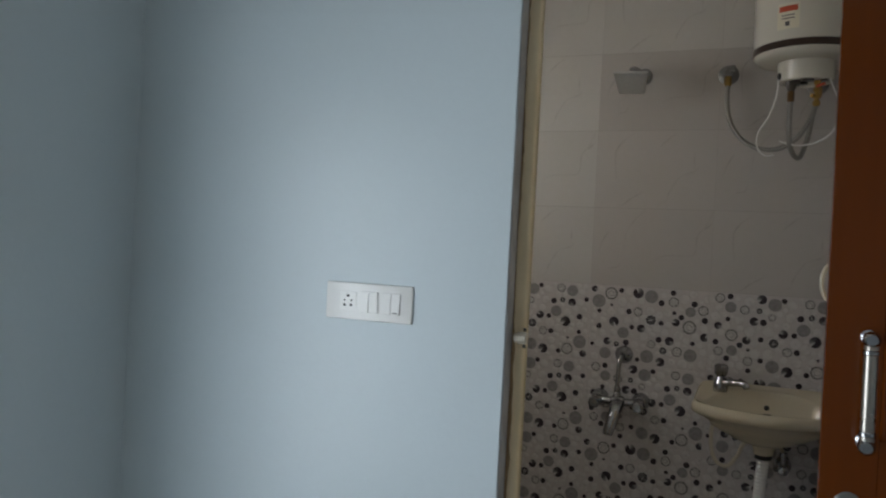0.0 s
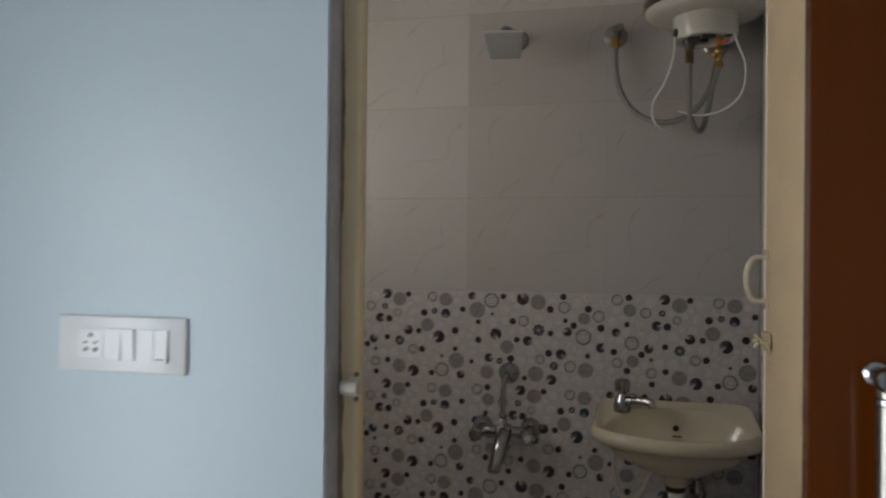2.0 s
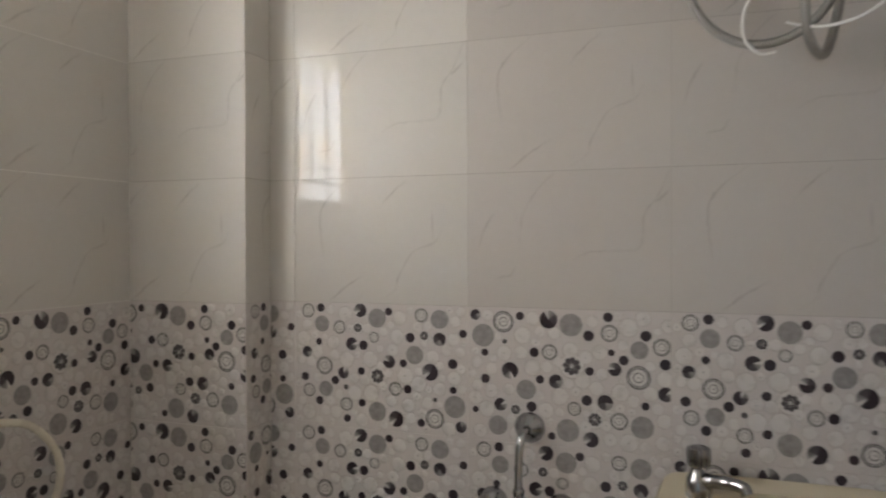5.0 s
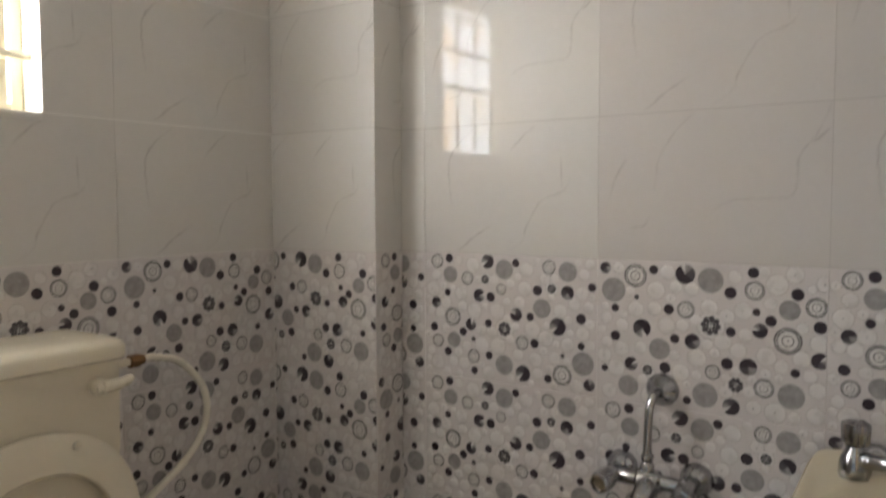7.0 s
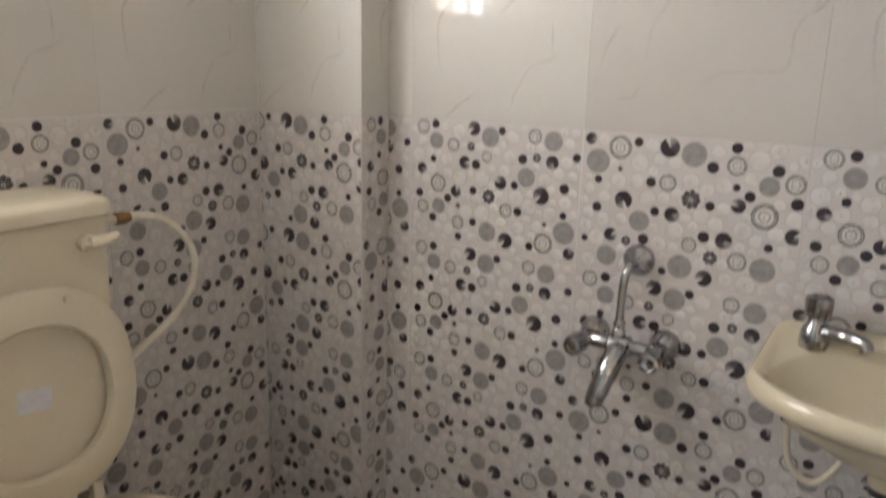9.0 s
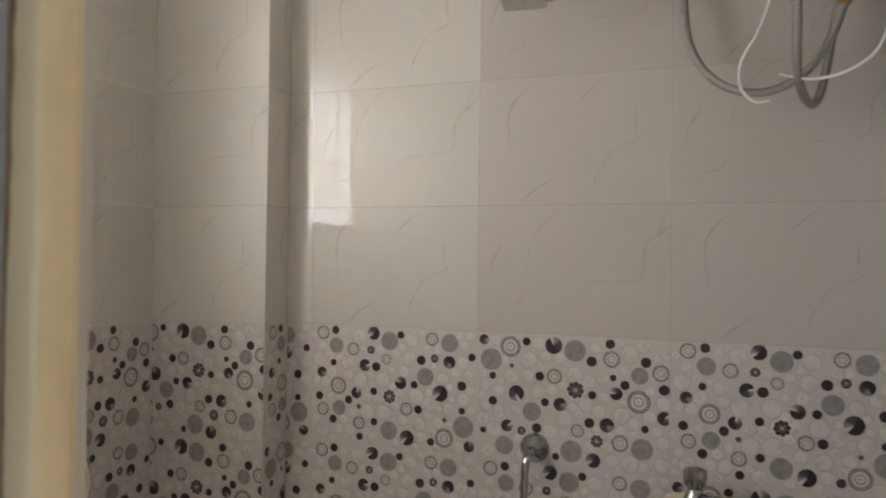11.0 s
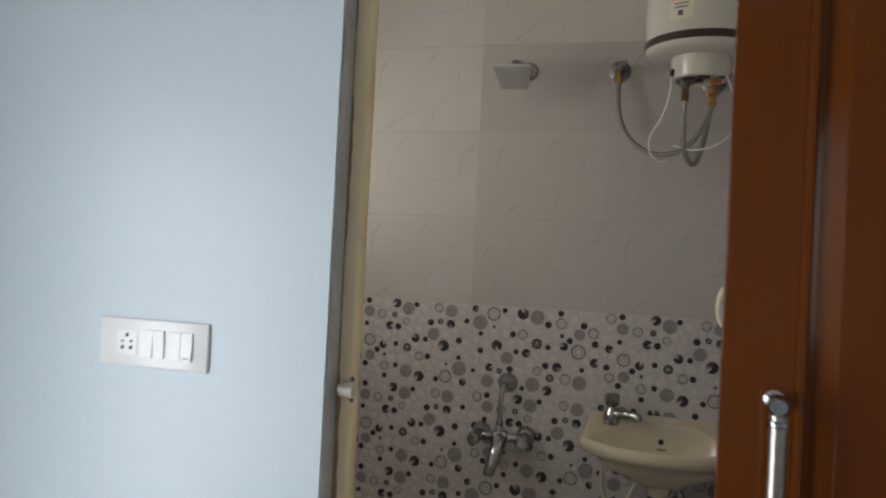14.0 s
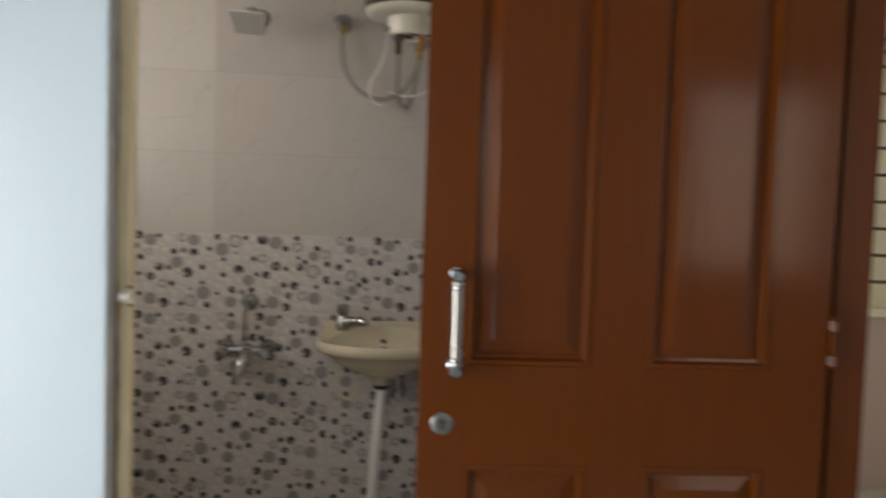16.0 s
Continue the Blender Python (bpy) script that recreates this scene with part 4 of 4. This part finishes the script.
INKS = [PRINT, BUBBLE, BUBBLE_EDGE, BLACK_INK, DARK_INK, MID_INK, GREY_INK, SOOT_INK, RING_INK]


def disc(bm, x, z, r, y, ink, n=14, a0=0.0, a1=2 * math.pi):
    """A flat disc, or a slice of one, of one ink."""
    whole = a1 - a0 > 6.28
    pts = [bm.verts.new((x + r * math.cos(a0 + (a1 - a0) * i / n), y, z + r * math.sin(a0 + (a1 - a0) * i / n))) for i in range(n if whole else n + 1)]
    if not whole:
        pts.append(bm.verts.new((x, y, z)))
    bm.faces.new(pts).material_index = ink


def annulus(bm, x, z, r0, r1, y, ink, n=16):
    a = [[bm.verts.new((x + r * math.cos(2 * math.pi * i / n), y, z + r * math.sin(2 * math.pi * i / n))) for i in range(n)] for r in (r0, r1)]
    for i in range(n):
        bm.faces.new((a[0][i], a[0][(i + 1) % n], a[1][(i + 1) % n], a[1][i])).material_index = ink


def plate(x0, x1, z0, z1, bm):
    """The tile's body: seen face at y = 0, towards -y, with eased edges."""
    g, e = 0.0003, 0.0006
    x0, x1, z0, z1 = x0 + g, x1 - g, z0 + g, z1 - g
    rings = [[(x0 + d, y, z0 + d), (x1 - d, y, z0 + d), (x1 - d, y, z1 - d), (x0 + d, y, z1 - d)] for d, y in ((0, 0.007), (0, e), (e * 0.4, e * 0.4), (e, 0))]
    loft(rings, bm=bm)


def dome(bm, x, z, r, ink, n=12):
    """A pebble standing a millimetre proud, rounded off towards its rim."""
    rows = [[bm.verts.new((x + r * f * math.cos(2 * math.pi * i / n), y, z + r * f * math.sin(2 * math.pi * i / n))) for i in range(n)]
            for f, y in ((1.0, -0.0002), (0.87, -0.001), (0.62, -0.0015))]
    for a, b in zip(rows, rows[1:]):
        for i in range(n):
            f = bm.faces.new((a[i], a[(i + 1) % n], b[(i + 1) % n], b[i]))
            f.material_index, f.smooth = ink, True
    f = bm.faces.new(rows[-1])
    f.material_index, f.smooth = ink, True


PACKED = {}


def pebbles(kind, taken):
    """Packs pale pebbles of falling size between the printed figures."""
    if kind in PACKED:
        return PACKED[kind]
    rng = random.Random(PRINTS[kind][5])
    free, out = list(taken), []
    for size in [0.018] * 500 + [0.0145] * 800 + [0.0118] * 1300 + [0.0095] * 1500:
        x, z, r = rng.uniform(0.006, TW - 0.006), rng.uniform(0.006, TH - 0.006), size * rng.uniform(0.85, 1.1)
        if r < x < TW - r and r < z < TH - r and all((x - a) ** 2 + (z - b) ** 2 > (r + c + 0.0004) ** 2 for a, b, c in free):
            free.append((x, z, r))
            out.append((x, z, r, rng.random() < 0.35))
    PACKED[kind] = out
    return out


def print_tile(kind, x0=0.0, x1=TW, z0=0.0, z1=TH):
    black, pie, grey, rings, flowers, seed = PRINTS[kind]
    rng = random.Random(seed)
    bm = bmesh.new()
    taken = [(x / 1000, TH - z / 1000, r / 1000) for group in (black, pie, grey, rings, flowers) for x, z, r in group]

    def cut(x, z, r):
        return not (x + r < x0 or x - r > x1 or z + r < z0 or z - r > z1)
    for x, z, r, dotted in pebbles(kind, taken):
        if cut(x, z, r):
            dome(bm, x, z, r, 1)
            annulus(bm, x, z, r * 0.97, r * 1.07, -0.0002, 2, 12)
            if dotted:
                disc(bm, x, z, 0.0014, -0.0017, 5, 6)
    for group, name in ((black, "black"), (pie, "pie"), (grey, "grey"), (rings, "ring"), (flowers, "flower")):
        for x, z, r in group:
            x, z, r = x / 1000, TH - z / 1000, r / 1000 * {"grey": 1.0, "black": 1.05, "flower": 1.22}.get(name, 1.1)
            turn = rng.uniform(0, 6.28)
            if not cut(x, z, r):
                continue
            if name == "black":
                disc(bm, x, z, r, -0.0004, 4 if r < 0.0065 else 3, 14)
            elif name == "pie":
                last = 1 if rng.random() < 0.5 else 6
                cuts = ((0, 3.5, 3), (3.5, 4.3, 7), (4.3, 4.9, 4), (4.9, 5.4, 5), (5.4, 5.8, 6), (5.8, 6.2832, last))
                for a, b, ink in cuts:
                    disc(bm, x, z, r, -0.0004, ink, max(3, int((b - a) * 3)), turn + a, turn + b)
            elif name == "grey":
                disc(bm, x, z, r, -0.0004, 6, 18)
            elif name == "ring":
                disc(bm, x, z, r * 0.70, -0.0003, 1, 16)
                annulus(bm, x, z, r * 0.70, r * 0.82, -0.0004, 5)
                annulus(bm, x, z, r * 0.82, r * 0.87, -0.0003, 1)
                annulus(bm, x, z, r * 0.87, r, -0.0004, 8)
                annulus(bm, x, z, r * 0.36, r * 0.46, -0.0006, 5, 12)
                disc(bm, x, z, r * 0.07, -0.0006, 4, 6)
            else:
                disc(bm, x, z, r * 1.35, -0.0003, 1, 16)
                annulus(bm, x, z, r * 1.35, r * 1.45, -0.0003, 2)
                for i in range(8):
                    a = turn + i * math.pi / 4
                    disc(bm, x + 0.72 * r * math.cos(a), z + 0.72 * r * math.sin(a), r * 0.3, -0.0006, 7, 8)
                    disc(bm, x + 0.36 * r * math.cos(a), z + 0.36 * r * math.sin(a), r * 0.16, -0.0006, 7, 6)
                disc(bm, x, z, r * 0.12, -0.0006, 4, 6)
    for co, no in (((x0 + 0.0015, 0, 0), (-1, 0, 0)), ((x1 - 0.0015, 0, 0), (1, 0, 0)), ((0, 0, z0 + 0.0015), (0, 0, -1)), ((0, 0, z1 - 0.0015), (0, 0, 1))):
        bmesh.ops.bisect_plane(bm, geom=bm.verts[:] + bm.edges[:] + bm.faces[:], plane_co=co, plane_no=no, clear_outer=True)
    for f in bm.faces:
        f.normal_update()
        if f.normal.y > 0:
            f.normal_flip()
    plate(x0, x1, z0, z1, bm)
    return bm


# veins of the two marble prints, in millimetres from a tile's upper left corner
VEINS = {
    "P": (((440, 0), (418, 54), (388, 98), (384, 152), (368, 172), (318, 174), (271, 177), (238, 194)), ((450, 34), (424, 62), (404, 74)),
          ((196, 4), (153, 50), (127, 98), (121, 157)), ((112, 208), (98, 228), (66, 236)), ((60, 92), (38, 128), (24, 176))),
    "Q": (((152, 0), (98, 42), (72, 84), (74, 146), (80, 186)), ((386, 128), (368, 156), (316, 176), (279, 234), (268, 268), (232, 292)),
          ((362, 82), (366, 150)), ((190, 232), (140, 262), (96, 296)), ((300, 10), (262, 38), (228, 74))),
}


def cushion(x, z):
    """How far the glazed face falls back towards the tile's edges."""
    return 0.00018 * abs(2 * x / TW - 1) ** 6 + 0.0007 * abs(2 * z / TH - 1) ** 6


def marble_tile(veins, x0, x1, z0, z1):
    """A tile with a slightly cushioned face, and its veins as thin printed ribbons whose ink fades to both sides."""
    bm = bmesh.new()
    ink = bm.verts.layers.float.new("ink")
    rng = random.Random(veins)
    for line in VEINS[veins]:
        pts = [p + Vector((rng.uniform(-0.0012, 0.0012), 0, rng.uniform(-0.0012, 0.0012))) for p in spline([(x / 1000, 0, TH - z / 1000) for x, z in line], 7)]
        rows = []
        for i, p in enumerate(pts):
            d = (pts[min(i + 1, len(pts) - 1)] - pts[max(i - 1, 0)]).normalized()
            side = Vector((d.z, 0, -d.x)) * rng.uniform(0.0028, 0.0058)
            row = []
            for f, k in ((-1, 0.0), (0, 1.0), (1.0, 0.0)):
                q = p + side * f
                v = bm.verts.new((q.x, cushion(q.x, q.z) - 0.0002, q.z))
                v[ink] = k * min(1.0, 0.25 + 2.2 * min(i, len(pts) - 1 - i) / len(pts))
                row.append(v)
            rows.append(row)
        for a, b in zip(rows, rows[1:]):
            for k in range(2):
                bm.faces.new((a[k], a[k + 1], b[k + 1], b[k])).smooth = True
    for co, no in (((x0 + 0.001, 0, 0), (-1, 0, 0)), ((x1 - 0.001, 0, 0), (1, 0, 0)), ((0, 0, z0 + 0.001), (0, 0, -1)), ((0, 0, z1 - 0.001), (0, 0, 1))):
        bmesh.ops.bisect_plane(bm, geom=bm.verts[:] + bm.edges[:] + bm.faces[:], plane_co=co, plane_no=no, clear_outer=True)
    g = 0.0004
    steps = (0.0, 0.02, 0.06, 0.13, 0.25, 0.4, 0.6, 0.75, 0.87, 0.94, 0.98, 1.0)
    xs, zs = ([a + k + (b - a - 2 * k) * t for t in steps] for a, b, k in ((x0, x1, g), (z0, z1, 2 * g)))
    grid = [[bm.verts.new((x, cushion(x, z), z)) for x in xs] for z in zs]
    for a, b in zip(grid, grid[1:]):
        for i in range(len(xs) - 1):
            bm.faces.new((a[i], a[i + 1], b[i + 1], b[i])).smooth = True
    rim = grid[0] + [r[-1] for r in grid[1:]] + grid[-1][-2::-1] + [r[0] for r in grid[-2:0:-1]]
    rim, foot = ([bm.verts.new((v.co.x, y or v.co.y, v.co.z)) for v in rim] for y in (0, 0.007))
    for i in range(len(rim)):
        k = (i + 1) % len(rim)
        bm.faces.new((rim[i], foot[i], foot[k], rim[k]))
    for f in bm.faces:
        f.normal_update()
        if f.smooth and f.normal.y > 0:
            f.normal_flip()
    return bm


MESHES = {}


def tile_mesh(kind, x0, x1, z0, z1):
    key = (kind, round(x0, 3), round(x1, 3), round(z0, 3), round(z1, 3))
    if key not in MESHES:
        if kind[0] in "MN":
            bm = marble_tile(kind[1], x0, x1, z0, z1)
        else:
            bm = print_tile(kind, x0, x1, z0, z1)
        me = bpy.data.meshes.new("tile")
        bm.to_mesh(me)
        bm.free()
        for m in {"M": [MARBLE], "N": [GREY_MARBLE]}.get(kind[0], INKS):
            me.materials.append(m)
        MESHES[key] = me
    return MESHES[key]


def lay(parent, place, kind, x0, x1, z0, z1):
    """One tile; place: the pose of its lower left corner. x0 to z1: the piece of it that was cut."""
    ob = new("tile", tile_mesh(kind, x0, x1, z0, z1))
    ob.parent = parent
    t = TILT.uniform
    ob.matrix_world = place @ pose(0, TILT.uniform(-0.0003, 0.0001), 0, t(-0.06, 0.06), 0, t(-0.07, 0.07))


TILT = random.Random(5)
LOW = {"back": ("AAAB", "BABA", "ABAA"), "left": ("BABA", "BAAB", "ABAA"), "column": ("BBAA",), "side": ("ABAA",), "strip": ("AABA",), "right": ("ABAA", "BAAB", "AABA")}


def clad(parent, corner, turn, columns, kinds, hole=None, greyer=0, shift=0):
    """Clads a wall upward from the floor; columns: (start, cut from, cut to) along the wall, in metres.
    The last `greyer` columns have three rows from a greyer batch."""
    for i, ((s, c0, c1), low) in enumerate(zip(columns, kinds)):
        for row in range(9):
            z = row * TH
            kind = low[3 - row] if row < 4 else ("N" if row < 7 and i >= len(columns) - greyer else "M") + ("QP" if shift < 2 else "QQ")[(i + row + shift) % 2]
            spans = [(c0, c1)]
            if hole and hole[2] < z + TH - 0.01 and hole[3] > z + 0.01:
                spans = [(max(c0, hole[1] - s), c1)] if hole[1] - s < c1 - 0.01 else []
                if hole[1] - s < c0:
                    spans = [(c0, c1)]
            for a, b in spans:
                lay(parent, corner @ pose(0, 0, 0, 0, 0, turn) @ pose(s, 0, z), kind, a, b, 0.0, TH)


clad(wall_back, pose(0, BACK, 0), 0, [(-1.17, 0, TW), (-0.72, 0, 0.442), (-0.278, 0, TW)], LOW["back"], greyer=2)
clad(wall_back, pose(0, BACK, 0), 0, [(-1.62, COLUMN_X + 1.62, TW)], LOW["strip"])
clad(wall_back, pose(0, COLUMN, 0), 0, [(LEFT - 0.085, 0.085, COLUMN_X - LEFT + 0.085)], LOW["column"])
clad(wall_back, pose(COLUMN_X, 0, 0), 90, [(COLUMN, 0, BACK - COLUMN)], LOW["side"])
clad(wall_left, pose(LEFT, 0, 0), 90, [(COLUMN - TW, 0, TW), (COLUMN - 2 * TW, 0, TW), (COLUMN - 3 * TW, INNER + 0.01 - COLUMN + 3 * TW, TW)], LOW["left"], WIN, shift=2)
clad(wall_right, pose(RIGHT, 0, 0), -90, [(-BACK, 0, TW), (-BACK + TW, 0, TW), (-BACK + 2 * TW, 0, BACK - 2 * TW - INNER)], LOW["right"])
